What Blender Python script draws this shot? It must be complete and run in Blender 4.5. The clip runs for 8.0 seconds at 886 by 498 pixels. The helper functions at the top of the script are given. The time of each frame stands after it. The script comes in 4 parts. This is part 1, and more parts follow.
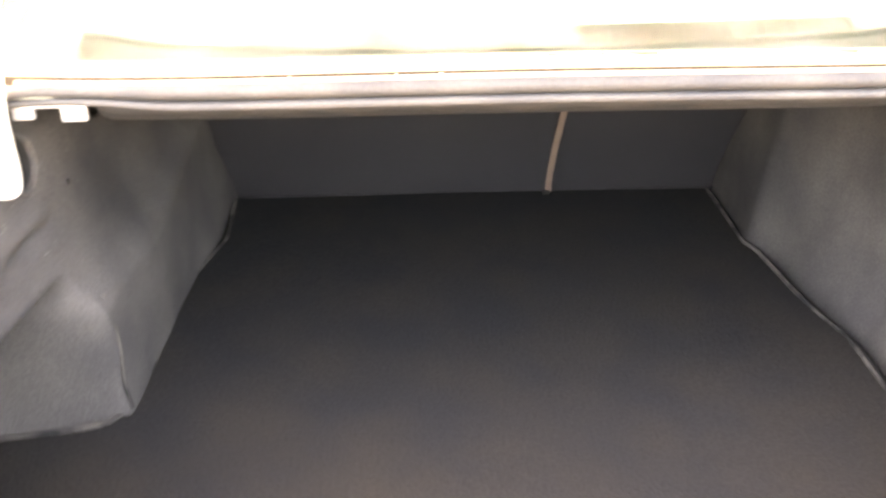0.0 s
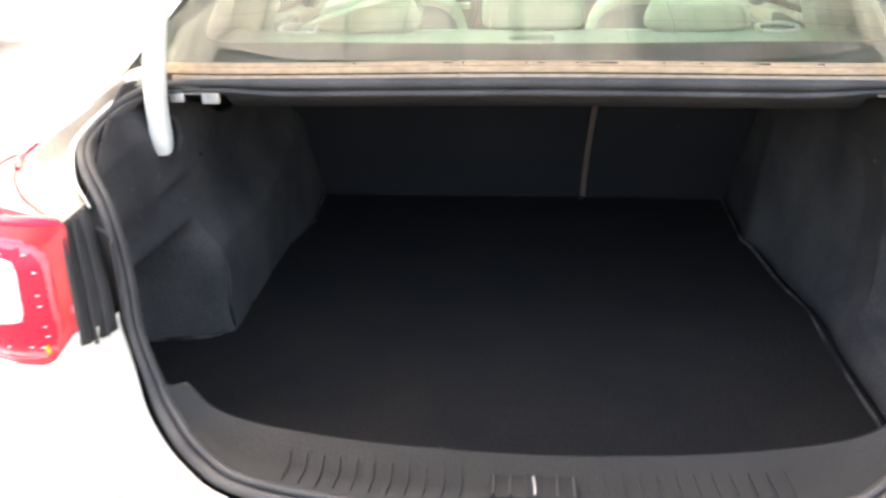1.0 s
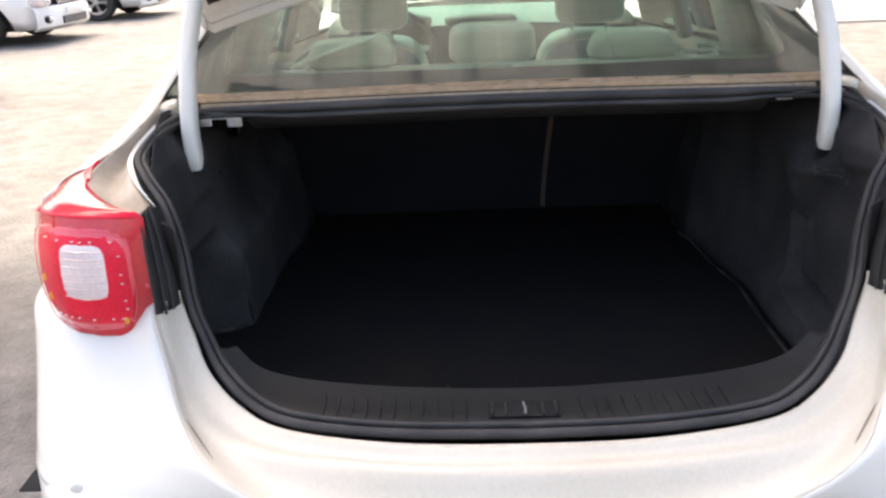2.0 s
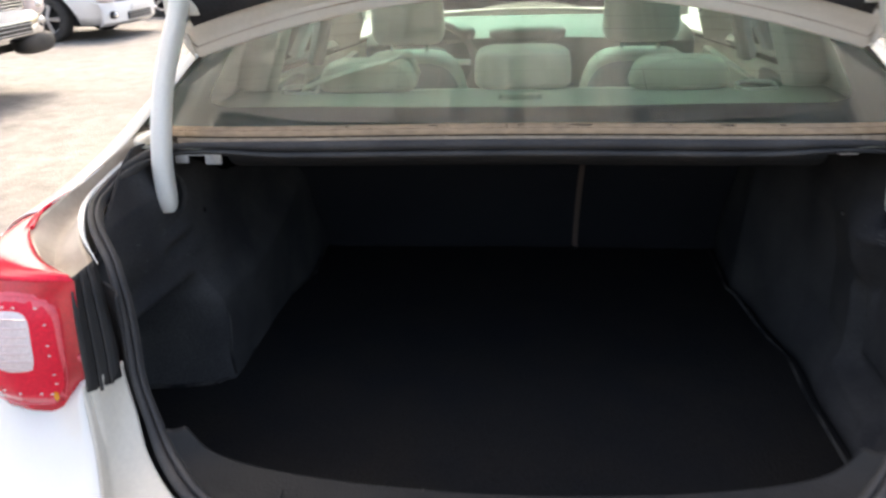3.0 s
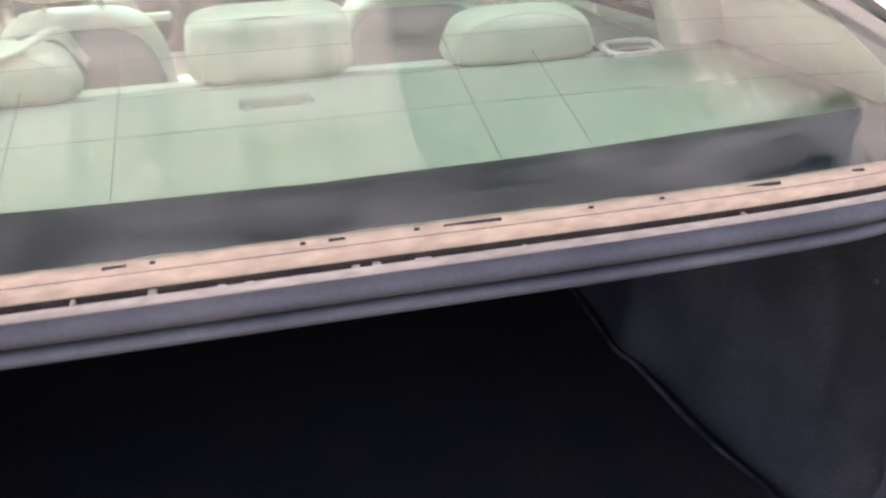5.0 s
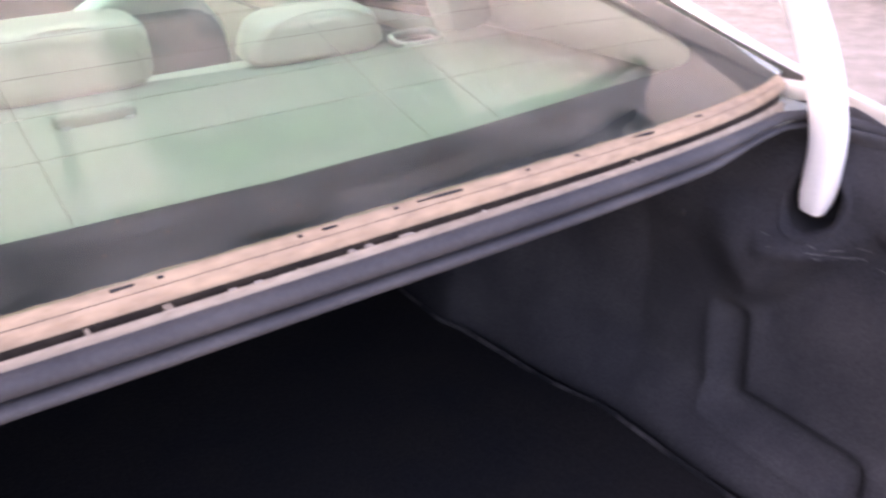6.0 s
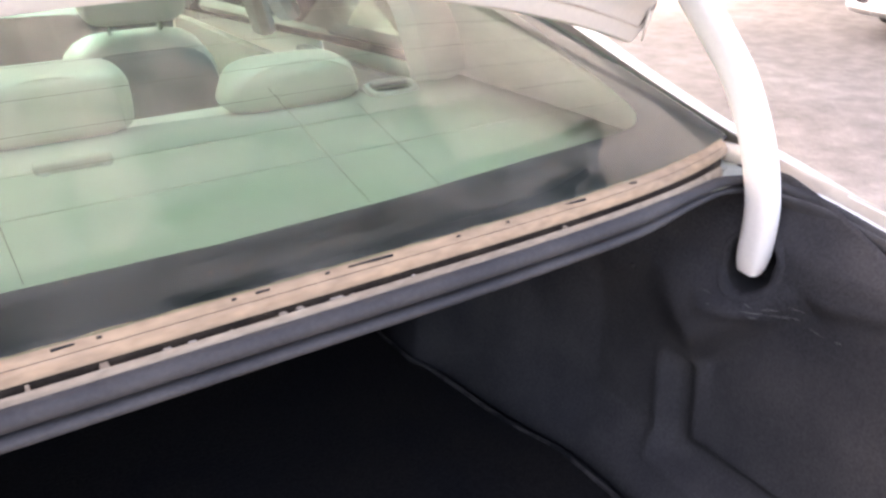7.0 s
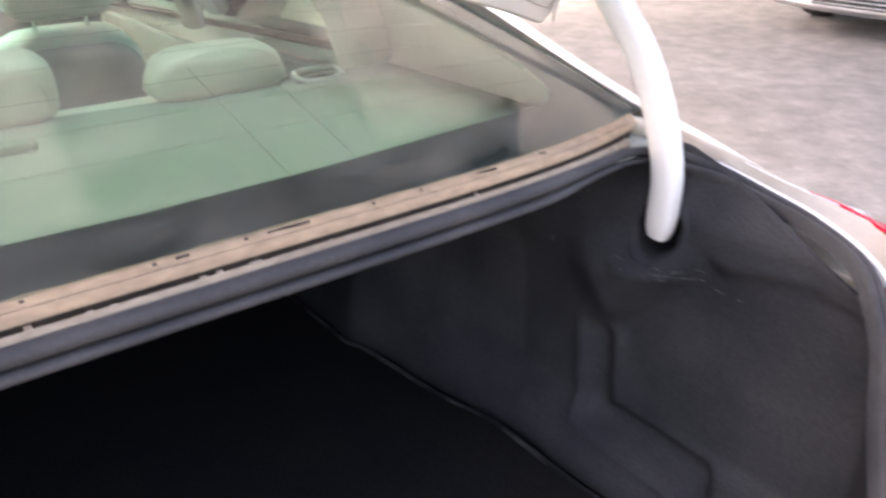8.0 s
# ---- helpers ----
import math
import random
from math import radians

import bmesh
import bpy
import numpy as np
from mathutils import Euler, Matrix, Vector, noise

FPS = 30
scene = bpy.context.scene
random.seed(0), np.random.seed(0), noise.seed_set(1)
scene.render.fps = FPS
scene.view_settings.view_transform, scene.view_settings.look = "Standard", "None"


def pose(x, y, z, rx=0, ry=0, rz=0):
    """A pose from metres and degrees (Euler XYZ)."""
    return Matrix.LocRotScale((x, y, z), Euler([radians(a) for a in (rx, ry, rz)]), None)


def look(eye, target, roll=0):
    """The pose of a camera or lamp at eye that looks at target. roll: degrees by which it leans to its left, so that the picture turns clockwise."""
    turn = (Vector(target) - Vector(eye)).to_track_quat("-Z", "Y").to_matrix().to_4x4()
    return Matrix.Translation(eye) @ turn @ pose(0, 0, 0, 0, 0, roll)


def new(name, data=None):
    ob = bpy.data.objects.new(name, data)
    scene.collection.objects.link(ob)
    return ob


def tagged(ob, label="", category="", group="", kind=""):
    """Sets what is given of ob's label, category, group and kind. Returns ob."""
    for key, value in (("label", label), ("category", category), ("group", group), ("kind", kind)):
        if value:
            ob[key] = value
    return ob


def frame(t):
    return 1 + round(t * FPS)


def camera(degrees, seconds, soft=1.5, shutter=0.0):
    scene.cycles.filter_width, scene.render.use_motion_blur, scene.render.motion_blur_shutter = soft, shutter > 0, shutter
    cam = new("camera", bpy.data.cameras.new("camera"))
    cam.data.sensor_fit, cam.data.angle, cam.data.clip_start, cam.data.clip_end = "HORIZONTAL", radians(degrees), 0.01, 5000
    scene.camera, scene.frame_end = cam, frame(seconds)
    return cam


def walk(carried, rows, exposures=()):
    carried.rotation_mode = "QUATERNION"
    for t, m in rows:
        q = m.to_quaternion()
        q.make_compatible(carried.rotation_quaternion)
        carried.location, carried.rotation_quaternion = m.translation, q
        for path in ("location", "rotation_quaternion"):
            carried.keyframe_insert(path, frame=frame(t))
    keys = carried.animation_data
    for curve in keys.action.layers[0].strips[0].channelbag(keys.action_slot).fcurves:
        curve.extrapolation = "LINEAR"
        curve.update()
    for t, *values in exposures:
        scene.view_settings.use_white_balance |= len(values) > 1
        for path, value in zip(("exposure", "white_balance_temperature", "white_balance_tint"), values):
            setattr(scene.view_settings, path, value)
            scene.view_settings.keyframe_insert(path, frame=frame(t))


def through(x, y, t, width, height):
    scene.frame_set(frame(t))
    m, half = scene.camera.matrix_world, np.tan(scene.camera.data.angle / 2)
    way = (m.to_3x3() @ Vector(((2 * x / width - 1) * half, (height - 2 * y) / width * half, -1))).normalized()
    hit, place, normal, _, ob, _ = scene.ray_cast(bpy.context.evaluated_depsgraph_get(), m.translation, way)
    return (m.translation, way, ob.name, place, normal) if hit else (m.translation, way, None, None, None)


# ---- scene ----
cam = camera(54.8, 8.0, soft=2.6, shutter=0.5)
PATH = [
    (0, (-0.15, -0.958, 1.338), (-0.098, 0.818, 0.419), -0.6),
    (0.5, (-0.059, -1.184, 1.339), (-0.166, 0.618, 0.479), 1.2),
    (1, (-0.028, -1.378, 1.368), (-0.2, 0.444, 0.561), -1.1),
    (1.2, (-0.057, -1.462, 1.349), (-0.219, 0.375, 0.575), -2.2),
    (2.3, (-0.08, -1.722, 1.395), (-0.134, 0.15, 0.691), -2.2),
    (2.5, (-0.051, -1.664, 1.399), (-0.123, 0.208, 0.697), -1.9),
    (3, (0.026, -1.448, 1.409), (-0.179, 0.412, 0.702), -1.7),
    (3.5, (-0.006, -1.242, 1.386), (-0.264, 0.6, 0.649), -1.4),
    (4, (-0.064, -0.957, 1.377), (-0.057, 0.892, 0.616), -1.8),
    (4.5, (-0.024, -0.706, 1.343), (0.167, 1.108, 0.523), -2.9),
    (4.7, (-0.01, -0.621, 1.34), (0.233, 1.175, 0.496), -2.7),
    (5.8, (-0.238, -0.496, 1.352), (0.709, 1.019, 0.451), -0.3),
    (6, (-0.254, -0.506, 1.349), (0.777, 0.959, 0.46), -1.0),
    (6.5, (-0.252, -0.538, 1.339), (0.865, 0.863, 0.449), -1.2),
    (7, (-0.22, -0.569, 1.401), (0.816, 0.923, 0.563), 0.2),
    (7.5, (-0.182, -0.582, 1.391), (0.828, 0.944, 0.584), 0.2),
    (8, (-0.226, -0.628, 1.39), (0.908, 0.788, 0.549), 0.1),
]
EXPOSURES = [(0.0, 6.1, 12000, 18), (0.5, 4.85, 9800, 17), (1.0, 3.70, 8150, 9), (1.2, 3.2, 7900, 12), (2.3, 2.1, 7400, 11), (2.5, 2.1, 7400, 11), (3.5, 2.4, 7300, 6),
             (4.0, 3.22, 7350, 5), (4.5, 3.36, 7500, 15), (6.0, 3.52, 7300, 37), (6.5, 3.40, 7500, 29), (7.0, 3.3, 7600, 23), (8.0, 3.06, 7450, 21)]
walk(cam, [(t, look(eye, target, roll)) for t, eye, target, roll in PATH], EXPOSURES)

# ---- light ----
world = bpy.data.worlds.new("sky")
scene.world = world
world.use_nodes = True
wn = world.node_tree.nodes
sky = wn.new("ShaderNodeTexSky")
sky.sky_type, sky.sun_disc = "NISHITA", False
sky.sun_elevation, sky.sun_rotation = radians(52), radians(-25)
sky.air_density, sky.dust_density = 0.9, 6.0
wn["Background"].inputs["Strength"].default_value = 0.15
world.node_tree.links.new(sky.outputs[0], wn["Background"].inputs["Color"])
sun = new("sun", bpy.data.lights.new("sun", "SUN"))
sun.data.energy, sun.data.angle, sun.data.color = 0.6, radians(6), (1.0, 0.96, 0.90)
SUN_FROM = Vector((-math.sin(radians(25)) * math.cos(radians(52)), math.cos(radians(25)) * math.cos(radians(52)), math.sin(radians(52))))
sun.matrix_world = look(SUN_FROM * 20, (0, 0, 0))


# ---- materials ----
def mat(name, base, rough=0.5, metal=0.0, second=None, scale=6.0, amount=0.5, fine=120.0, bump=0.0, coat=0.0, spec=0.5, stretch=(1, 1, 1), sharp=0.15, rough_grain=0.12):
    """A surface with large blotches towards a second colour, fine grain and a fine relief."""
    m = bpy.data.materials.new(name)
    m.use_nodes = True
    n, l = m.node_tree.nodes, m.node_tree.links
    b = n["Principled BSDF"]
    b.inputs["Roughness"].default_value, b.inputs["Metallic"].default_value = rough, metal
    b.inputs["Coat Weight"].default_value = coat
    b.inputs["Coat Roughness"].default_value = 0.06
    b.inputs["Specular IOR Level"].default_value = spec
    tc, mp = n.new("ShaderNodeTexCoord"), n.new("ShaderNodeMapping")
    mp.inputs["Scale"].default_value = stretch
    l.new(tc.outputs["Object"], mp.inputs["Vector"])
    big, small = n.new("ShaderNodeTexNoise"), n.new("ShaderNodeTexNoise")
    for t, s, d in ((big, scale, 6), (small, fine, 3)):
        t.inputs["Scale"].default_value, t.inputs["Detail"].default_value = s, d
        l.new(mp.outputs[0], t.inputs["Vector"])
    ramp = n.new("ShaderNodeMapRange")
    ramp.inputs["From Min"].default_value, ramp.inputs["From Max"].default_value = 0.5 - sharp, 0.5 + sharp
    ramp.inputs["To Max"].default_value = amount
    l.new(big.outputs["Fac"], ramp.inputs["Value"])
    mix = n.new("ShaderNodeMix")
    mix.data_type = "RGBA"
    mix.inputs[6].default_value = (*base, 1)
    mix.inputs[7].default_value = (*(second or [c * 0.75 for c in base]), 1)
    l.new(ramp.outputs[0], mix.inputs[0])
    grain = n.new("ShaderNodeMapRange")
    grain.inputs["From Min"].default_value, grain.inputs["From Max"].default_value = 0.3, 0.7
    grain.inputs["To Min"].default_value, grain.inputs["To Max"].default_value = 1 - rough_grain, 1 + rough_grain * 0.8
    l.new(small.outputs["Fac"], grain.inputs["Value"])
    mul = n.new("ShaderNodeMix")
    mul.data_type, mul.blend_type = "RGBA", "MULTIPLY"
    mul.inputs[0].default_value = 1.0
    l.new(mix.outputs[2], mul.inputs[6])
    l.new(grain.outputs[0], mul.inputs[7])
    l.new(mul.outputs[2], b.inputs["Base Color"])
    if bump:
        bp = n.new("ShaderNodeBump")
        bp.inputs["Strength"].default_value, bp.inputs["Distance"].default_value = bump, 0.004
        l.new(small.outputs["Fac"], bp.inputs["Height"])
        l.new(bp.outputs[0], b.inputs["Normal"])
    return m


def glass(name, tint, rough=0.02, dust=0.0):
    """Thin tinted pane: clear through, with gloss by Fresnel and a film of dust that also paints veiling haze."""
    m = bpy.data.materials.new(name)
    m.use_nodes = True
    n, l = m.node_tree.nodes, m.node_tree.links
    n.remove(n["Principled BSDF"])
    clear, gloss, film = n.new("ShaderNodeBsdfTransparent"), n.new("ShaderNodeBsdfGlossy"), n.new("ShaderNodeBsdfDiffuse")
    clear.inputs["Color"].default_value = (*tint, 1)
    gloss.inputs["Roughness"].default_value = rough
    film.inputs["Color"].default_value = (0.62, 0.58, 0.5, 1)
    fr, a, b = n.new("ShaderNodeFresnel"), n.new("ShaderNodeMixShader"), n.new("ShaderNodeMixShader")
    fr.inputs["IOR"].default_value = 1.42
    dn, dr = n.new("ShaderNodeTexNoise"), n.new("ShaderNodeMapRange")
    dn.inputs["Scale"].default_value, dn.inputs["Detail"].default_value = 16.0, 8.0
    dr.inputs["From Min"].default_value, dr.inputs["From Max"].default_value = 0.3, 0.75
    dr.inputs["To Max"].default_value = dust
    l.new(dn.outputs["Fac"], dr.inputs["Value"])
    l.new(dr.outputs[0], b.inputs[0])
    l.new(clear.outputs[0], b.inputs[1])
    l.new(film.outputs[0], b.inputs[2])
    l.new(fr.outputs[0], a.inputs[0])
    l.new(b.outputs[0], a.inputs[1])
    l.new(gloss.outputs[0], a.inputs[2])
    l.new(a.outputs[0], n["Material Output"].inputs["Surface"])
    return m


ARMPAINT = mat("dusty_arm_paint", (0.84, 0.81, 0.74), 0.5, second=(0.78, 0.73, 0.65), scale=9, amount=0.5, coat=0.15, fine=200, rough_grain=0.03)
PAINT = mat("white_paint", (0.83, 0.81, 0.765), 0.32, second=(0.74, 0.72, 0.67), scale=3, amount=0.5, coat=0.6, fine=300, rough_grain=0.015)
# The body's white again, its beige holding both dust and painted-in shade.
JAMB = mat("dusty_shaded_white_jamb", (0.68, 0.635, 0.55), 0.4, second=(0.54, 0.46, 0.35), scale=5, amount=0.45, fine=140, coat=0.3, sharp=0.25, rough_grain=0.04)
DIRTY = mat("dirty_drain_paint", (0.60, 0.53, 0.44), 0.5, second=(0.30, 0.22, 0.15), scale=9, amount=0.85, fine=120, coat=0.1, sharp=0.2, rough_grain=0.05)
DUST = mat("gutter_dust", (0.43, 0.295, 0.18), 0.92, second=(0.33, 0.23, 0.155), scale=18, amount=0.6, fine=140, bump=0.25, stretch=(0.35, 1, 1), rough_grain=0.2)
FLANGE = mat("dusty_flange", (0.36, 0.285, 0.205), 0.92, second=(0.22, 0.165, 0.12), scale=16, amount=0.6, fine=200, bump=0.3, spec=0.15, stretch=(0.3, 1, 1), rough_grain=0.2)
SEAL = mat("seal_rubber", (0.032, 0.031, 0.033), 0.78, second=(0.090, 0.082, 0.076), scale=9, amount=0.6, fine=220, bump=0.2)
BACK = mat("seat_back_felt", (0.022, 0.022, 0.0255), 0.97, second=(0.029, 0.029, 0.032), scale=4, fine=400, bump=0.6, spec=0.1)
FELT = mat("charcoal_felt", (0.034, 0.0334, 0.0358), 0.95, second=(0.088, 0.082, 0.079), scale=5, amount=0.65, fine=260, bump=0.45, spec=0.15, rough_grain=0.2)
CARPET = mat("trunk_carpet", (0.0118, 0.0119, 0.0129), 0.97, second=(0.0205, 0.0174, 0.0146), scale=7, amount=0.5, fine=170, bump=0.6, spec=0.1, rough_grain=0.25)
BEAD = mat("carpet_binding", (0.015, 0.015, 0.0155), 0.9, second=(0.075, 0.069, 0.064), scale=16, amount=0.9, sharp=0.08, fine=300, bump=0.5, spec=0.2)
PLASTIC = mat("black_plastic", (0.017, 0.017, 0.018), 0.62, second=(0.042, 0.039, 0.037), scale=8, amount=0.6, fine=300, bump=0.35)
SILL = mat("sill_plastic", (0.0056, 0.0058, 0.0065), 0.7, second=(0.0135, 0.0128, 0.0121), scale=9, amount=0.6, fine=300, bump=0.3)
GROOVE = mat("caked_groove_dirt", (0.028, 0.021, 0.017), 0.95, second=(0.075, 0.055, 0.038), scale=30, amount=0.7, fine=200, bump=0.3, spec=0.1)
# Near-black for dark parts; in gaps, slots and holes it paints the shade.
GAP = mat("gap_shade_and_dark_parts", (0.012, 0.012, 0.013), 0.9, fine=200)
FRIT = mat("black_glass_border", (0.024, 0.022, 0.027), 0.6, second=(0.040, 0.036, 0.040), scale=7, amount=0.7, fine=90, rough_grain=0.05)
STRAP = mat("tan_strap_webbing", (0.17, 0.115, 0.09), 0.85, second=(0.13, 0.085, 0.07), scale=20, amount=0.6, fine=500, bump=0.6)
LEATHER = mat("cream_leather", (0.56, 0.535, 0.45), 0.4, second=(0.49, 0.465, 0.385), scale=5, amount=0.6, fine=240, bump=0.07, rough_grain=0.03)
SHELF = mat("pale_shelf_fleece", (0.30, 0.31, 0.265), 0.85, second=(0.26, 0.27, 0.23), scale=4, amount=0.7, fine=420, bump=0.4)
CABIN = mat("grey_cabin_plastic", (0.27, 0.27, 0.26), 0.6, second=(0.22, 0.215, 0.205), scale=6, fine=300, bump=0.2)
PANEL = mat("seat_back_panel", (0.24, 0.24, 0.225), 0.45, second=(0.20, 0.20, 0.185), scale=6, fine=300, bump=0.2)
LINING = mat("roof_lining", (0.62, 0.605, 0.55), 0.95, fine=400, bump=0.3)
STEEL = mat("bracket_steel", (0.62, 0.61, 0.60), 0.42, 0.6, second=(0.45, 0.42, 0.38), scale=30, fine=200)
CHROME = mat("chrome", (0.75, 0.75, 0.76), 0.12, 1.0, second=(0.6, 0.6, 0.6), scale=4, fine=90)
ALLOY = mat("alloy", (0.52, 0.53, 0.55), 0.3, 0.9, scale=10, fine=200)
TYRE = mat("tyre_rubber", (0.030, 0.030, 0.030), 0.85, second=(0.06, 0.055, 0.05), scale=12, fine=160, bump=0.5)
RUB = mat("rubbed_glint_felt", (0.085, 0.082, 0.08), 0.9, second=(0.06, 0.058, 0.056), scale=60, fine=300)
RED = mat("red_lens", (0.84, 0.018, 0.052), 0.16, second=(0.66, 0.01, 0.03), scale=9, amount=0.5, coat=0.1, spec=0.25, fine=200)
DEEPRED = mat("dark_red_rim", (0.64, 0.010, 0.03), 0.15, coat=0.8, fine=200)
PINK = mat("pink_bezel", (0.84, 0.11, 0.15), 0.13, second=(0.66, 0.04, 0.07), scale=14, coat=0.8, fine=300)
FROST = mat("clear_reversing_lens", (0.80, 0.70, 0.70), 0.2, second=(0.66, 0.5, 0.5), scale=20, coat=0.9, fine=300)
AMBER = mat("amber_reflector", (0.85, 0.34, 0.02), 0.2, coat=0.6, fine=200)
LED = mat("led_facet", (0.92, 0.72, 0.70), 0.12, 0.2, fine=200, coat=1.0)
# The rear pane's film is part dust, part painted haze of reflections.
REAR = glass("rear_pane", (0.72, 0.96, 0.84), 0.03, 0.14)
SIDE = glass("side_pane", (0.32, 0.68, 0.64))
FRONT = glass("front_pane", (0.50, 0.98, 0.93))
HEATER = mat("heater_line", (0.10, 0.07, 0.05), 0.6, fine=200)
WOOD = mat("dark_dash", (0.13, 0.13, 0.13), 0.55, fine=250, bump=0.2)
TIN = mat("corrugated_tin", (0.54, 0.55, 0.54), 0.6, second=(0.44, 0.44, 0.42), scale=1.2, amount=0.7, fine=40, bump=0.1)
def sheet_material(through=0.30, name="fibreglass_sheet", shade=1.0):
    """Cream fibreglass sheet that lets part of the daylight through."""
    m = mat(name, (0.74 * shade, 0.745 * shade, 0.71 * shade), 0.6, second=(0.64, 0.62, 0.56), scale=0.8, amount=0.7, fine=30)
    n, l = m.node_tree.nodes, m.node_tree.links
    b = n["Principled BSDF"]
    tr, mx = n.new("ShaderNodeBsdfTranslucent"), n.new("ShaderNodeMixShader")
    l.new(b.inputs["Base Color"].links[0].from_socket, tr.inputs["Color"])
    mx.inputs[0].default_value = through
    l.new(b.outputs[0], mx.inputs[1])
    l.new(tr.outputs[0], mx.inputs[2])
    l.new(mx.outputs[0], n["Material Output"].inputs["Surface"])
    return m


SHEET = sheet_material()
# Dimmer copy of the same sheet, painting the darker stripes between pale ribs.
DIM_SHEET = sheet_material(0.14, "rib_shade_fibreglass_sheet", 0.85)
POST = mat("post_paint", (0.35, 0.35, 0.36), 0.5, second=(0.25, 0.2, 0.17), scale=5, fine=90)
SILVER = mat("silver_paint", (0.50, 0.51, 0.53), 0.25, 0.5, scale=3, coat=0.6, fine=400)
WHITE = mat("plain_white_paint", (0.82, 0.82, 0.82), 0.25, scale=2, amount=0.2, coat=0.6, fine=400, rough_grain=0.02)


def ground_material():
    m = mat("dusty_asphalt", (0.231, 0.219, 0.210), 0.92, second=(0.155, 0.145, 0.138), scale=0.55, amount=0.9, fine=38, bump=0.0, sharp=0.2)
    n, l = m.node_tree.nodes, m.node_tree.links
    b = n["Principled BSDF"]
    tc, st, vo, rg = n.new("ShaderNodeTexCoord"), n.new("ShaderNodeTexNoise"), n.new("ShaderNodeTexVoronoi"), n.new("ShaderNodeMapRange")
    st.inputs["Scale"].default_value, st.inputs["Detail"].default_value, st.inputs["Roughness"].default_value = 5.0, 9, 0.7
    vo.inputs["Scale"].default_value = 70
    l.new(tc.outputs["Object"], st.inputs["Vector"])
    l.new(tc.outputs["Object"], vo.inputs["Vector"])
    rg.inputs["From Min"].default_value, rg.inputs["From Max"].default_value = 0.35, 0.65
    rg.inputs["To Min"].default_value, rg.inputs["To Max"].default_value = 0.72, 1.22
    l.new(st.outputs["Fac"], rg.inputs["Value"])
    old = b.inputs["Base Color"].links[0].from_socket
    mul = n.new("ShaderNodeMix")
    mul.data_type, mul.blend_type = "RGBA", "MULTIPLY"
    mul.inputs[0].default_value = 1
    l.new(old, mul.inputs[6])
    l.new(rg.outputs[0], mul.inputs[7])
    l.new(mul.outputs[2], b.inputs["Base Color"])
    bp = n.new("ShaderNodeBump")
    bp.inputs["Strength"].default_value, bp.inputs["Distance"].default_value = 0.7, 0.01
    l.new(vo.outputs["Distance"], bp.inputs["Height"])
    l.new(bp.outputs[0], b.inputs["Normal"])
    return m


GROUND = ground_material()


# ---- mesh tools ----
def part(name, bm, material, parent=None, label="", smooth=True, thick=0.0, angle=38):
    """Links a bmesh as one mesh object under a thing or a part."""
    bmesh.ops.recalc_face_normals(bm, faces=bm.faces)
    me = bpy.data.meshes.new(name)
    bm.to_mesh(me)
    bm.free()
    me.materials.append(material)
    if smooth:
        for p in me.polygons:
            p.use_smooth = True
        me.set_sharp_from_angle(angle=radians(angle))
    ob = new(name, me)
    if parent:
        ob.parent = parent
    if label:
        ob["label"] = label
    if thick:
        s = ob.modifiers.new("thickness", "SOLIDIFY")
        s.thickness, s.offset = thick, 0.0
    return ob


def thing(name, label, category, at=(0, 0, 0), group=""):
    return tagged(put(new(name), at), label, category, group)


def put(ob, at):
    ob.location = at
    return ob


def curve(pts, n):
    """n points at even steps on a smooth line through pts."""
    p = [Vector(q) for q in pts]
    p = [p[0] * 2 - p[1]] + p + [p[-1] * 2 - p[-2]]
    dense = []
    for a, b, c, d in zip(p, p[1:], p[2:], p[3:]):
        for i in range(12):
            t = i / 12
            dense.append(0.5 * ((2 * b) + (c - a) * t + (2 * a - 5 * b + 4 * c - d) * t * t + (3 * b - a - 3 * c + d) * t ** 3))
    dense.append(p[-2])
    lengths = [0.0]
    for a, b in zip(dense, dense[1:]):
        lengths.append(lengths[-1] + (b - a).length)
    out, j = [], 0
    for i in range(n):
        want = lengths[-1] * i / (n - 1)
        while j < len(dense) - 2 and lengths[j + 1] < want:
            j += 1
        span = lengths[j + 1] - lengths[j] or 1
        out.append(dense[j].lerp(dense[j + 1], max(0, min(1, (want - lengths[j]) / span))))
    return out


def loft(rows, bm=None, closed=False, ring=False, caps=False):
    """Quads between rows of equal length. closed: each row is a loop; ring: the last row meets the first."""
    bm = bm or bmesh.new()
    v = [[bm.verts.new(p) for p in r] for r in rows]
    pairs = list(zip(v, v[1:])) + ([(v[-1], v[0])] if ring else [])
    for a, b in pairs:
        k = len(a)
        for i in range(k if closed else k - 1):
            j = (i + 1) % k
            bm.faces.new((a[i], a[j], b[j], b[i]))
    if caps:
        bm.faces.new(v[0])
        bm.faces.new(v[-1])
    return bm


def strips(lines, n, sub=3):
    """A smooth sheet through several guide lines."""
    rows = [curve(l, n) for l in lines]
    cols = [curve([r[i] for r in rows], (len(rows) - 1) * sub + 1) for i in range(n)]
    return loft(cols)


def mirrored(pts):
    return [(-x, y, z) for x, y, z in pts]


def whole(half):
    """A line from the right-hand side over the middle (its last point, x = 0) to the left."""
    return [tuple(p) for p in half] + [(-p[0], p[1], p[2]) for p in reversed(half[:-1])]


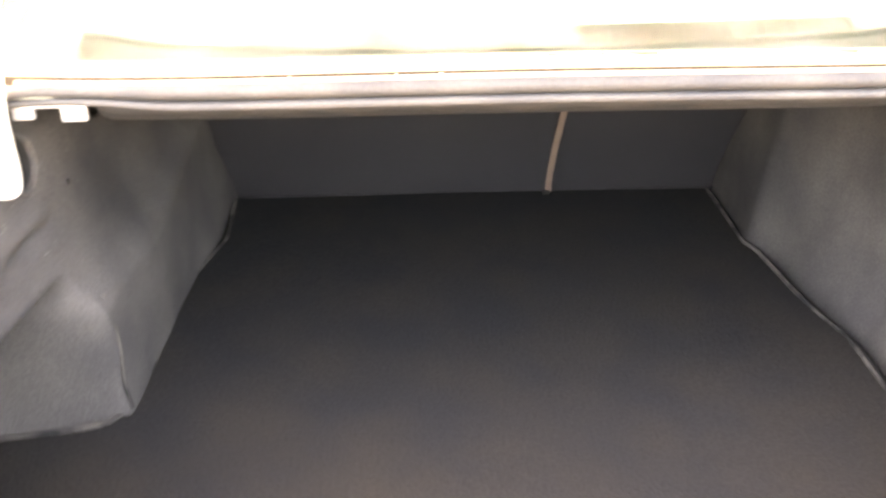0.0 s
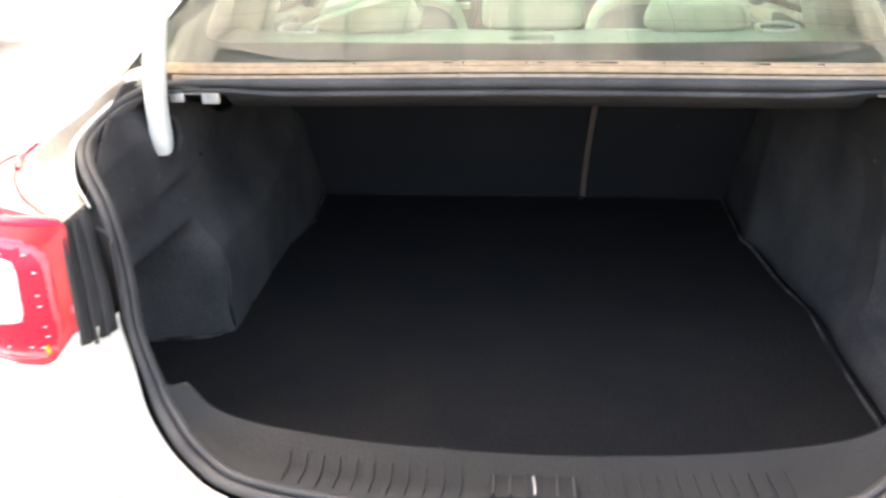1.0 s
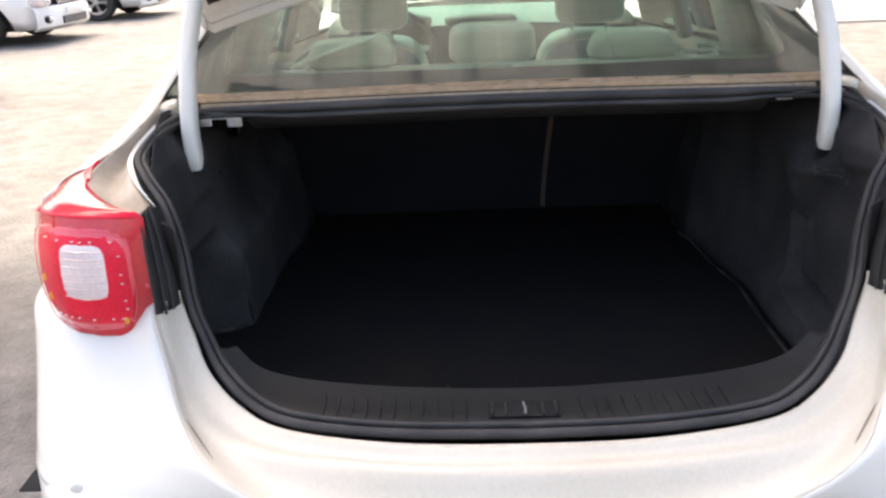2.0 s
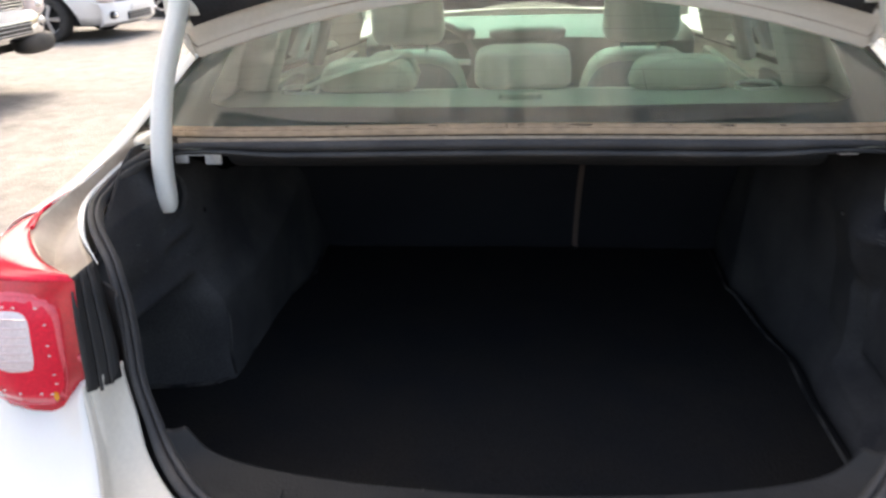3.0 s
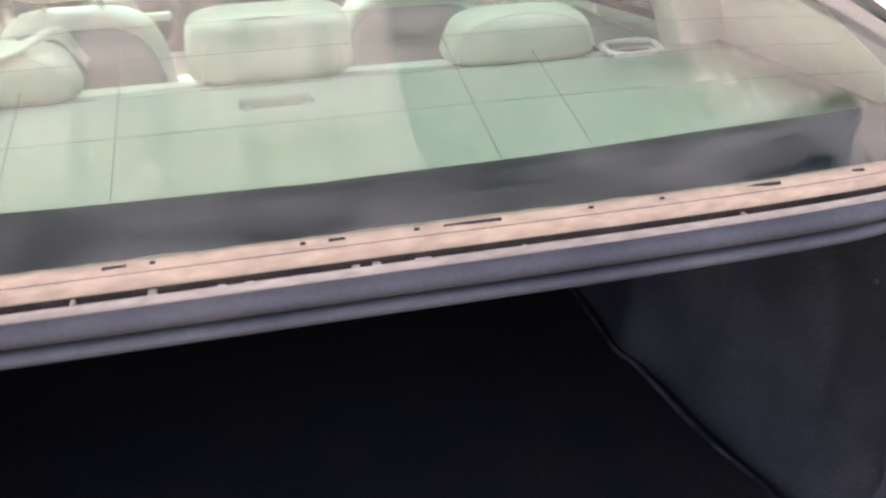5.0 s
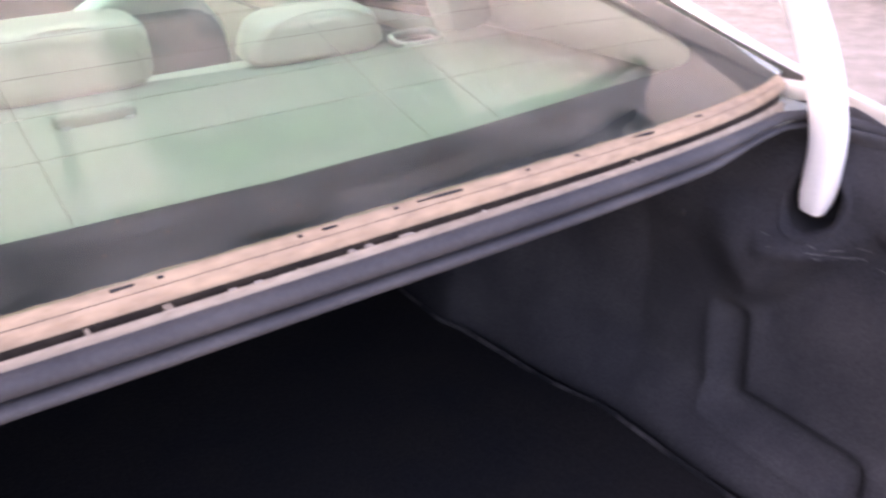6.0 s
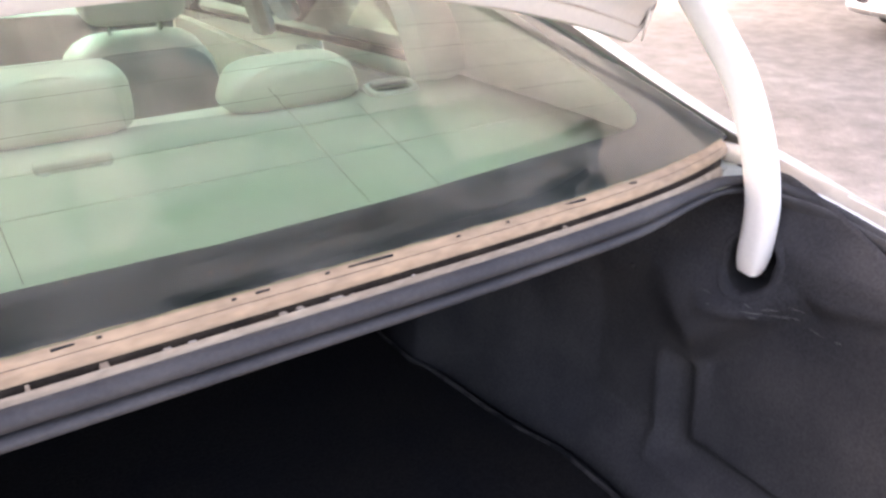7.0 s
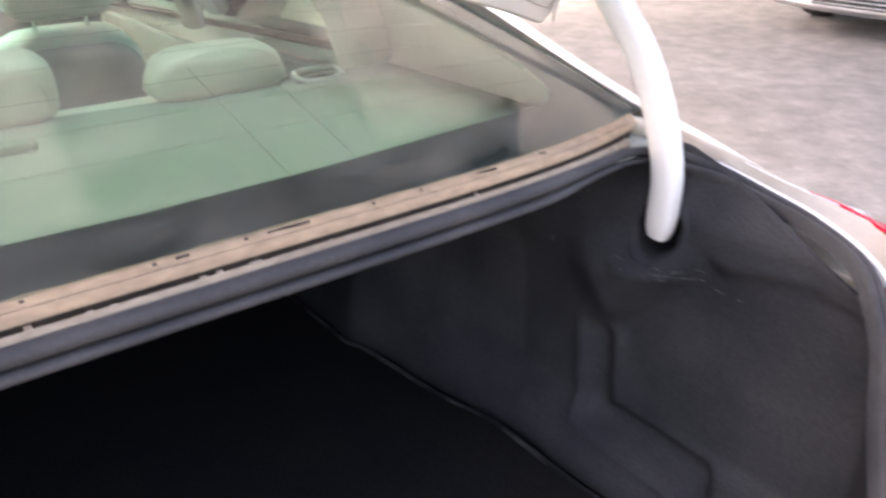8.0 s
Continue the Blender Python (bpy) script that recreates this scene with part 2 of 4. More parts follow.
def tube(path, radius, sides=10, bm=None, closed=False, flat=1.0, caps=True):
    """A round bar along a line; radius may be a list."""
    path = [Vector(p) for p in path]
    n = len(path)
    rows = []
    for i, p in enumerate(path):
        a = path[(i - 1) % n] if closed or i else p
        b = path[(i + 1) % n] if closed or i < n - 1 else p
        t = (b - a).normalized()
        up = Vector((1, 0, 0)) if abs(t.x) < 0.8 else Vector((0, 0, 1))
        s = t.cross(up).normalized()
        u = s.cross(t).normalized()
        r = radius[i] if isinstance(radius, list) else radius
        rows.append([p + s * r * math.cos(2 * math.pi * k / sides) + u * r * flat * math.sin(2 * math.pi * k / sides) for k in range(sides)])
    return loft(rows, bm, closed=True, ring=closed, caps=caps and not closed)


def box(x0, x1, y0, y1, z0, z1, bevel=0.006, bm=None, seg=2):
    bm = bm or bmesh.new()
    made = bmesh.ops.create_cube(bm, size=1, matrix=Matrix.Translation(((x0 + x1) / 2, (y0 + y1) / 2, (z0 + z1) / 2)) @ Matrix.Diagonal((abs(x1 - x0), abs(y1 - y0), abs(z1 - z0), 1)))
    if bevel:
        bmesh.ops.bevel(bm, geom=list({e for v in made["verts"] for e in v.link_edges}), offset=bevel, segments=seg, affect="EDGES", profile=0.6)
    return bm


def pillow(cx, cy, cz, w, d, h, power=3.0, lean=0.0, nu=28, nv=14, dome=1.0):
    """A rounded cushion: a squared ellipsoid, its top narrowed by dome < 1, leaning back by degrees."""
    def sp(v, e):
        return math.copysign(abs(v) ** e, v)
    rows, e = [], 2 / power
    for i in range(nv + 1):
        a = -math.pi / 2 + math.pi * i / nv
        row = []
        for j in range(nu):
            b = 2 * math.pi * j / nu
            zz = sp(math.sin(a), e)
            k = 1 - (1 - dome) * (zz * 0.5 + 0.5)
            row.append(Vector((w / 2 * k * sp(math.cos(a), e) * sp(math.cos(b), e), d / 2 * sp(math.cos(a), e) * sp(math.sin(b), e), h / 2 * zz)))
        rows.append(row)
    bm = loft(rows, closed=True)
    bmesh.ops.remove_doubles(bm, verts=bm.verts, dist=1e-5)
    bmesh.ops.transform(bm, matrix=pose(cx, cy, cz, lean), verts=bm.verts)
    return bm


def step(a, b, v):
    t = max(0.0, min(1.0, (v - a) / (b - a)))
    return t * t * (3 - 2 * t)


# ---- ground and canopy ----
bm = bmesh.new()
R = [0, 4, 8, 14, 24, 60, 200, 900]
rows = [[(r * math.cos(2 * math.pi * k / 48), 2 + r * math.sin(2 * math.pi * k / 48), 0) for k in range(48)] for r in R[1:]]
loft(rows, bm, closed=True)
bm.faces.new([v for v in bm.verts][:48])
tagged(part("ground", bm, GROUND, smooth=False), "dusty grey-brown worn asphalt of a car park", "ground", kind="structure")

# Added pale slab, there only to brighten what shows through the windscreen.
bm = bmesh.new()
box(-2.6, 9.0, 9.6, 46.0, -0.10, 0.035, 0.01, bm)
tagged(part("pavement", bm, mat("bright_slab", (0.52, 0.51, 0.48), 0.85, second=(0.42, 0.40, 0.37), scale=0.6, fine=30), smooth=False), "pale slab added beyond the parking bays to brighten the windscreen view", "pavement", kind="structure")

CAN = dict(x0=-4.60, x1=12.0, y0=1.10, y1=4.4, z=3.5)


def corrugated(xa, xb):
    deep = CAN["y1"] if xb < 2.4 else 8.0
    xs, k = [], xa
    p = (xb - xa) / 0.23
    while k < xb - 0.05:
        xs += [(k, 0), (k + 0.10 * p, 0), (k + 0.13 * p, 0.045 * p), (k + 0.20 * p, 0.045 * p)]
        k += 0.23 * p
    xs.append((k, 0))
    return loft([[(x, y, CAN["z"] + z + 0.03 * (y - CAN["y0"])) for x, z in xs] for y in (CAN["y0"], 2.5, 3.5, deep)])


canopy = tagged(part("canopy", corrugated(CAN["x0"], CAN["x0"] + 0.46), TIN, smooth=False), "corrugated canopy roof of metal and pale fibreglass sheets over the parking bays", "canopy", kind="structure")
k, turn = CAN["x0"] + 0.46, 1
while k < CAN["x1"]:
    pale = -3.4 < k < 0.7
    wide = (0.33 if turn else 0.07) if pale else 0.23 if k < 2.4 or k > 7.4 else 0.092
    clear = turn and (pale or 2.4 < k < 7.4)
    # Pale and dim strips alternate to paint the corrugation's light and shade.
    part("roof_sheet", corrugated(k, k + wide), SHEET if clear else DIM_SHEET if pale or 2.4 < k < 7.4 else TIN, canopy, smooth=False)
    k, turn = k + wide, 1 - turn
for y in (1.22, 4.2):
    part("beam", box(CAN["x0"], CAN["x1"], y - 0.06, y + 0.06, CAN["z"] - 0.16 + 0.03 * (y - CAN["y0"]), CAN["z"] - 0.004 + 0.03 * (y - CAN["y0"]), 0.005), POST, canopy)
for x, y in ((CAN["x0"] + 0.15, 1.35), (CAN["x0"] + 0.15, 1.9), (CAN["x1"] - 0.15, 1.35), (CAN["x1"] - 0.15, 1.9)):
    part("post", box(x - 0.06, x + 0.06, y - 0.06, y + 0.06, -0.02, CAN["z"] - 0.01 + 0.03 * (y - CAN["y0"]), 0.006), POST, canopy)

# ---- the white sedan with its trunk open ----
sedan = thing("sedan", "white four-door sedan standing with its trunk lid open", "car")


def y0(x):
    """How far the gutter under the rear window bends forward towards its ends."""
    return 0.08 * x * x + 0.25 * x ** 4


def z0(x):
    return -0.045 * x * x


# outer edge of the opening's seal, from the front middle round to the rear middle (right half)
SEAL_HALF = [(0, -0.0185, 1.0635), (0.2, -0.0145, 1.0615), (0.40, 0.002, 1.056), (0.54, 0.024, 1.051), (0.615, 0.038, 1.046), (0.664, 0.020, 1.041),
             (0.690, -0.035, 1.029), (0.698, -0.115, 1.010), (0.686, -0.190, 0.998), (0.645, -0.272, 0.986), (0.607, -0.316, 0.957),
             (0.592, -0.335, 0.932), (0.582, -0.346, 0.90), (0.575, -0.355, 0.86), (0.563, -0.378, 0.79), (0.538, -0.405, 0.735),
             (0.508, -0.440, 0.692), (0.452, -0.492, 0.664), (0.37, -0.540, 0.652), (0.2, -0.570, 0.647), (0, -0.578, 0.646)]
LOOP = curve(SEAL_HALF, 90)
LOOP = LOOP + [Vector((-p.x, p.y, p.z)) for p in reversed(LOOP[1:-1])]
MID = Vector((0, -0.26, 0.88))


def swept(profile, line=None, centre=MID):
    """A profile (inwards, outwards from the trunk) carried round the opening."""
    line = line or LOOP
    n, rows = len(line), []
    for i, p in enumerate(line):
        t = (line[(i + 1) % n] - line[i - 1]).normalized()
        face = Vector((0, -0.72, 0.69)).lerp(Vector((0, -0.95, 0.30)), step(-0.10, 0.0, p.y))
        inward = face.cross(t)
        inward = (inward if inward.dot(centre - p) > 0 else -inward).normalized()
        out = t.cross(inward)
        out = (out if out.dot(face) > 0 else -out).normalized()
        slim = 0.72 + 0.44 * step(-0.10, 0.0, p.y) * (1 - 0.75 * step(0.42, 0.56, abs(p.x))) + 0.28 * step(-0.38, -0.46, p.y)
        rows.append([p + inward * a * slim + out * b * slim for a, b in profile])
    return loft(rows, ring=True)


seal = part("trunk_seal", swept([(-0.003, -0.010), (-0.003, 0.004), (0.001, 0.009), (0.006, 0.010), (0.0105, 0.007), (0.0115, 0.000), (0.0128, -0.003), (0.0138, 0.001), (0.017, 0.005),
                                 (0.020, 0.0055), (0.0225, 0.003), (0.0235, -0.002), (0.0235, -0.010), (0.0225, -0.020)]), SEAL, sedan, "black double-ridged rubber seal round the trunk opening", angle=60)

# gutter under the rear window
def across(profile, xmax, n=61):
    rows = []
    for i in range(n):
        x = xmax * (2 * i / (n - 1) - 1)
        rows.append([(x, y0(x) + a, z0(x) + b) for a, b in profile])
    return loft(rows)


rail_rows = []
for i in range(241):
    x = 0.69 * (i / 120 - 1)
    crumb = 0.0022 * noise.noise(Vector((x * 38, 0.4, 2.0))) + 0.0012 * noise.noise(Vector((x * 150, 3.1, 0.0)))
    wave = 0.0004 * noise.noise(Vector((x * 60, 7.0, 1.0)))
    rail_rows.append([(x, y0(x) + a, z0(x) + b) for a, b in ((0.0130 + 0.6 * crumb, 1.0874 + 0.17 * crumb), (0.0120 + 0.6 * crumb, 1.0880 + 0.17 * crumb), (0.0085, 1.0860 + wave), (0.0045, 1.0835 + wave), (0.0010, 1.0806), (-0.0020, 1.0772), (-0.0025, 1.0720))])
gutter = part("gutter_rail", loft(rail_rows), DUST, sedan, "dusty tan gutter rail under the rear window")
part("gutter_groove", across([(-0.0024, 1.0724), (-0.0020, 1.060), (-0.005, 1.056), (-0.0125, 1.056), (-0.013, 1.062)], 0.665), GROOVE, sedan)
part("gutter_flange", across([(-0.0122, 1.043), (-0.0122, 1.0703), (-0.0137, 1.0717), (-0.0165, 1.0702), (-0.0189, 1.065), (-0.0195, 1.053)], 0.63), FLANGE, sedan, "dusty metal flange beside the seal")
random.seed(4)
part("rail_seam", tube([(x, y0(x) + 0.0024, z0(x) + 1.0819) for x in [0.67 * (i / 30 - 1) for i in range(61)]], 0.0003, 5), GAP, gutter)
for k in range(20):
    x = random.uniform(-0.62, 0.62) if k < 6 else random.gauss(0.06, 0.07)
    w = random.choice((0.0012, 0.0015, 0.003, 0.006))
    a = y0(x)
    part("tick", box(x - w, x + w, a - 0.0135, a - 0.0018, z0(x) + 1.058, z0(x) + (random.uniform(1.066, 1.0715) if k < 6 else random.uniform(1.061, 1.070)), 0.001), FLANGE if k < 6 else DIRTY, gutter)
for x, w in ((0.006, 0.006), (0.106, 0.022), (0.064, 0.002), (-0.018, 0.002), (0.20, 0.002), (0.26, 0.002), (0.35, 0.018), (0.45, 0.006), (-0.12, 0.002), (-0.145, 0.008), (-0.3, 0.003)):
    part("scratch", box(x - w, x + w, y0(x) + 0.0065, y0(x) + 0.0088, z0(x) + 1.0838, z0(x) + 1.0863, 0.0005), GAP, gutter)

for s in (1, -1):
    part("gutter_end", pillow(s * 0.702, 0.085, 1.043, 0.034, 0.10, 0.030, 3.0, nu=20, nv=10), JAMB, sedan, "cream painted corner where the gutter meets the pillar")

# upper lip and roof of the trunk
part("front_lip", across([(-0.012, 1.042), (-0.006, 1.032), (0.010, 1.020), (0.028, 1.011), (0.044, 1.005), (0.050, 1.006), (0.06, 1.012)], 0.53), PLASTIC, sedan)
part("trunk_roof", loft([[(x, y0(x) + 0.055 + (0.62 - y0(x)) * f, 1.008 - 0.022 * step(0.0, 0.25, f)) for f in (0, 0.1, 0.2, 0.3, 0.6, 1)] for x in [0.735 * (i / 10 - 1) for i in range(21)]]), FELT, sedan, thick=0.004)

# ---- trunk inside ----
FLOOR_Z = 0.53


def floor_edge(y, side):
    if side > 0:
        return curve_x(y, ((-0.40, 0.562), (-0.16, 0.570), (0.10, 0.567), (0.24, 0.576), (0.32, 0.558), (0.41, 0.545), (0.56, 0.534), (0.60, 0.522), (0.90, 0.533)))
    return curve_x(y, ((-0.40, 0.60), (-0.34, 0.75), (-0.2, 0.775), (0.040, 0.775), (0.045, 0.70), (0.050, 0.655), (0.064, 0.622), (0.094, 0.600), (0.16, 0.594), (0.5, 0.597), (0.60, 0.578), (0.67, 0.562), (0.90, 0.582)))


def curve_x(v, table):
    for (a, p), (b, q) in zip(table, table[1:]):
        if v <= b:
            t = max(0, (v - a) / (b - a))
            return p + (q - p) * t
    return table[-1][1]


def uneven(x, y, s=3.0, a=0.003):
    return a * noise.noise(Vector((x * s, y * s, 1.7)))


ys = [-0.40 + 1.30 * i / 90 for i in range(91)]
rows = []
for y in ys:
    l, r = -floor_edge(y, -1), floor_edge(y, 1)
    rows.append([(l, y, FLOOR_Z - 0.012)] + [(l + 0.003 + (r - l - 0.006) * i / 30, y, FLOOR_Z + uneven(l + (r - l) * i / 30, y)) for i in range(31)] + [(r, y, FLOOR_Z - 0.012)])
carpet = part("trunk_carpet", loft(rows), CARPET, sedan, "black carpeted trunk floor with a bound edge")
part("binding", tube([(floor_edge(y, 1) - 0.003, y, FLOOR_Z + 0.001 + uneven(0.5, y, 9, 0.004)) for y in ys[2:-1]], 0.0042, 6), BEAD, carpet)
part("binding", tube(curve([(-floor_edge(y, -1) + 0.003, y, FLOOR_Z + 0.001 + uneven(-0.5, y, 9, 0.004)) for y in ys[4:-1]], 140), 0.0042, 6), BEAD, carpet)
part("trunk_tray", loft([[(x, y, FLOOR_Z - 0.02) for x in (-0.86, 0, 0.80)] for y in (-0.5, 0.95)]), GAP, sedan, thick=0.004)


def top_panel(z):
    """How far out the lining stands round the hinge holes, by height."""
    return curve_x(z, ((0.80, 0.598), (0.862, 0.600), (0.895, 0.612), (0.93, 0.640), (0.965, 0.648), (1.0, 0.672), (1.03, 0.684)))


def side_left(y, z):
    x = 0.590 - 0.014 * step(0.5, 0.7, y) * (1 - step(0.55, 0.7, z))
    h = z - curve_x(y, ((0.06, 0.01), (0.20, 0.004), (0.38, -0.004), (0.55, 0.03), (0.72, 0.075), (0.9, 0.09))) * (1 - step(0.80, 0.93, z))
    slope = curve_x(h, ((0.70, 0.588), (0.72, 0.596), (0.75, 0.620), (0.80, 0.638), (0.88, 0.647), (0.93, 0.650), (0.965, 0.654), (1.0, 0.674), (1.03, 0.690)))
    x += (slope - x) * step(0.700, 0.716, h) * (1 - 0.6 * step(0.6, 0.95, y))
    edge = 0.07 - 0.02 * step(0.56, 0.75, z)
    x += 0.18 * (1 - step(edge - 0.035, edge + 0.02, y)) * (1 - step(0.735, 0.795, z))
    x += 0.026 * math.exp(-((y + 0.17) / 0.09) ** 2 - ((z - 0.82) / 0.04) ** 2)
    x += 0.014 * math.exp(-((y - 0.02) / 0.05) ** 2 - ((z - 0.850) / 0.012) ** 2)
    x -= 0.008 * math.exp(-((y - 0.03) / 0.06) ** 2 - ((z - 0.875) / 0.012) ** 2)
    return x


def near(y, z, a, b):
    """Distance in the lining's plane to the stretch from a to b, and the side on which it lies."""
    ay, az, by, bz = *a, *b
    t = max(0.0, min(1.0, ((y - ay) * (by - ay) + (z - az) * (bz - az)) / ((by - ay) ** 2 + (bz - az) ** 2)))
    return math.hypot(y - ay - t * (by - ay), z - az - t * (bz - az))


def side_right(y, z):
    """The lining's distance from the middle: floor wall, moulded pocket with its channel, and the upper panel round the hinge."""
    x = floor_edge(y, 1) + 0.012 + 0.012 * (1 - step(0.5, 0.6, y)) + 0.045 * step(0.53, 0.64, z) * (1 - step(0.3, 0.6, y))
    back = step(0.28, 0.50, y)
    crease = curve_x(y, ((-0.40, 0.955), (-0.216, 0.942), (-0.086, 0.916), (0.05, 0.772), (0.12, 0.775), (0.30, 0.79)))
    upper_part = step(crease - 0.025, crease + 0.075 + 0.13 * step(0.05, 0.16, y), z)
    x += 0.014 * (1 - step(0.035, 0.07, y)) * step(0.62, 0.65, z) * (1 - upper_part)
    x += (top_panel(z) - x) * upper_part * (1 - back) + 0.03 * back * step(0.6, 0.95, z)
    channel = min(near(y, z, (0.084, 0.745), (0.074, 0.620)), near(y, z, (0.074, 0.616), (-0.115, 0.608)), near(y, z, (-0.115, 0.608), (-0.132, 0.55)))
    x += 0.027 * math.exp(-(channel / 0.021) ** 4)
    lip = min(near(y, z, (0.114, 0.75), (0.104, 0.598)), near(y, z, (0.104, 0.592), (-0.085, 0.578)))
    x -= 0.006 * math.exp(-(lip / 0.009) ** 2)
    x += 0.009 * math.exp(-(near(y, z, (0.045, 0.775), (-0.08, 0.908)) / 0.020) ** 2)
    x -= 0.010 * math.exp(-(near(y, z, (0.035, 0.878), (-0.03, 0.884)) / 0.010) ** 2)
    x -= 0.006 * math.exp(-(near(y, z, (-0.09, 0.924), (-0.21, 0.944)) / 0.009) ** 2)
    return x


for side, f in ((-1, side_left), (1, side_right)):
    rows = []
    for i in range(141):
        y = -0.37 + 1.29 * (i / 140) ** 1.25
        zt = 1.052 - 0.36 * max(0, -y) if y < 0 else 1.05 - 0.06 * step(0, 0.3, y)
        row = []
        for j in range(81):
            z = 0.512 + (min(zt, 1.05) - 0.512) * j / 80
            x = f(y, z)
            x = x + (0.572 - x) * step(-0.30, -0.365, y) if z < 0.93 else x + (0.625 - x) * step(-0.20, -0.36, y)
            x = min(x, 0.70) if z > 0.93 else x
            row.append((side * (x + 0.004 * noise.noise(Vector((y * 9, z * 9, side)))), y, z))
        rows.append(row)
    shell = loft(rows)
    HOLE = (0.066, 0.945) if side < 0 else (0.000, 0.941)
    cut = [q for q in shell.faces if math.hypot(q.calc_center_median().y - HOLE[0], q.calc_center_median().z - HOLE[1]) < 0.036]
    if side < 0:
        for q in shell.faces:
            c = q.calc_center_median()
            if 0.17 < c.y < 0.425 and c.z > curve_x(c.y, ((0.17, 1.0), (0.20, 0.972), (0.25, 0.958), (0.30, 0.928), (0.34, 0.917), (0.395, 0.912), (0.41, 0.925), (0.425, 0.94))) and q not in cut:
                cut.append(q)
    bmesh.ops.delete(shell, geom=cut, context="FACES")
    trim = part("side_trim", shell, FELT, sedan, "charcoal felt side lining of the trunk, moulded over the wheel housing", thick=0.003, angle=75)
    # hole for the lid's hinge
    bm = bmesh.new()
    rim = []
    for r, d in ((0.046, 0.001), (0.042, 0.004), (0.037, 0.003), (0.034, -0.004), (0.034, -0.06)):
        rim.append([(side * (f(HOLE[0] + math.cos(a) * r, HOLE[1] + math.sin(a) * r) - d), HOLE[0] + math.cos(a) * r, HOLE[1] + math.sin(a) * r) for a in [2 * math.pi * k / 28 for k in range(28)]])
    loft(rim[:4], bm, closed=True)
    part("hole_rim", bm, FELT, trim)
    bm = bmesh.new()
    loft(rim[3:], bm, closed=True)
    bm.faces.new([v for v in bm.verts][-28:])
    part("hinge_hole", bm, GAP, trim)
    if side < 0:
        # Thin tube painting the edge highlight on the rubbed pocket corner.
        part("corner_highlight", tube(curve([(-f(0.088, 0.735) + 0.002, 0.096, 0.735), (-f(0.088, 0.66) + 0.002, 0.090, 0.66), (-f(0.085, 0.59) + 0.002, 0.084, 0.59), (-f(0.09, 0.54) + 0.002, 0.090, 0.54)], 16), 0.003, 6), BEAD, trim, "pale line for the highlight and rub on the side pocket's corner")
    if side < 0:
        # Flat near-black sheet that paints the shade behind the torn notch.
        part("notch_shade_sheet", loft([[(-0.672, y, z) for z in (0.87, 0.94, 1.03)] for y in (0.14, 0.3, 0.46)]), GAP, trim, "near-black sheet standing in for shade behind the lining's torn upper edge", thick=0.002)
        bm = box(-0.574, -0.543, 0.032, 0.042, 1.008, 1.034, 0.003)
        box(-0.612, -0.570, 0.034, 0.042, 1.024, 1.034, 0.003, bm)
        box(-0.632, -0.606, 0.033, 0.042, 1.010, 1.030, 0.004, bm)
    else:
        bm = box(0.550, 0.582, 0.040, 0.052, 1.022, 1.032, 0.003)
        box(0.580, 0.612, 0.043, 0.050, 1.026, 1.032, 0.002, bm)
    part("hinge_bracket", bm, STEEL, sedan, "pale bare metal bracket beside the hinge")
    for y, z in ((0.169, 0.876),):
        part("clip", pillow(side * (f(y, z) - 0.004), y, z, 0.006, 0.010, 0.010, 2.2, nu=10, nv=6), BEAD, trim)

# Pale threads for rubbed felt that also paint the lining's highlights by the hinge.
random.seed(11)
for side, f in ((-1, side_left), (1, side_right)):
    owner = [o for o in sedan.children if o.name.startswith("side_trim")][0 if side < 0 else 1]
    for k in range(16):
        y, z = random.uniform(-0.16, 0.10), random.uniform(0.855, 0.925)
        if side < 0 and k > 9:
            y, z = random.uniform(0.02, 0.2), random.uniform(0.82, 0.93)
        if side > 0 and k > 3:
            y, z = random.uniform(-0.08, 0.03), random.uniform(0.882, 0.902)
        d = random.uniform(0.006, 0.022)
        lean = random.uniform(-0.3, 0.3)
        pts = [(side * (f(y + d * q, z + d * q * lean) - 0.0022), y + d * q, z + d * q * lean) for q in (0, 0.33, 0.66, 1)]
        part("rub_glint_mark", tube(pts, [0.0002, 0.0008, 0.0008, 0.0002], 5), RUB, owner)

# rear seat back, seen from the trunk
rows = [[(0.70 * (i / 12 - 1), 0.905 - 0.56 * (z - 0.515) + 0.012 * math.cos(i * 0.55) * step(0.52, 0.6, z), z) for i in range(25)] for z in [0.50 + 0.50 * k / 12 for k in range(13)]]
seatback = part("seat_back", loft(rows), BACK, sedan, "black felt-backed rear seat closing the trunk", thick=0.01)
part("seam", tube([(x * 0.56, 0.893 - 0.012 * abs(x), 0.534) for x in [i / 10 - 1 for i in range(21)]], 0.0025, 6), BACK, seatback)
sp_line = curve([(0.158, 0.60, 0.985), (0.156, 0.672, 0.861), (0.153, 0.735, 0.772), (0.151, 0.82, 0.652), (0.1505, 0.868, 0.56), (0.151, 0.872, 0.536)], 24)
part("release_strap", loft([[p + Vector((-0.0068, 0, 0)), p + Vector((-0.005, -0.0015, 0.001)), p + Vector((0.005, -0.0015, 0.001)), p + Vector((0.0068, 0, 0))] for p in sp_line]), STRAP, sedan, "narrow tan webbing strap hanging on the seat back", thick=0.002)
part("strap_anchor", box(0.136, 0.154, 0.862, 0.873, 0.532, 0.541, 0.003), BEAD, sedan)
part("hook", box(0.36, 0.370, 0.742, 0.752, 0.775, 0.780, 0.002), BEAD, sedan)

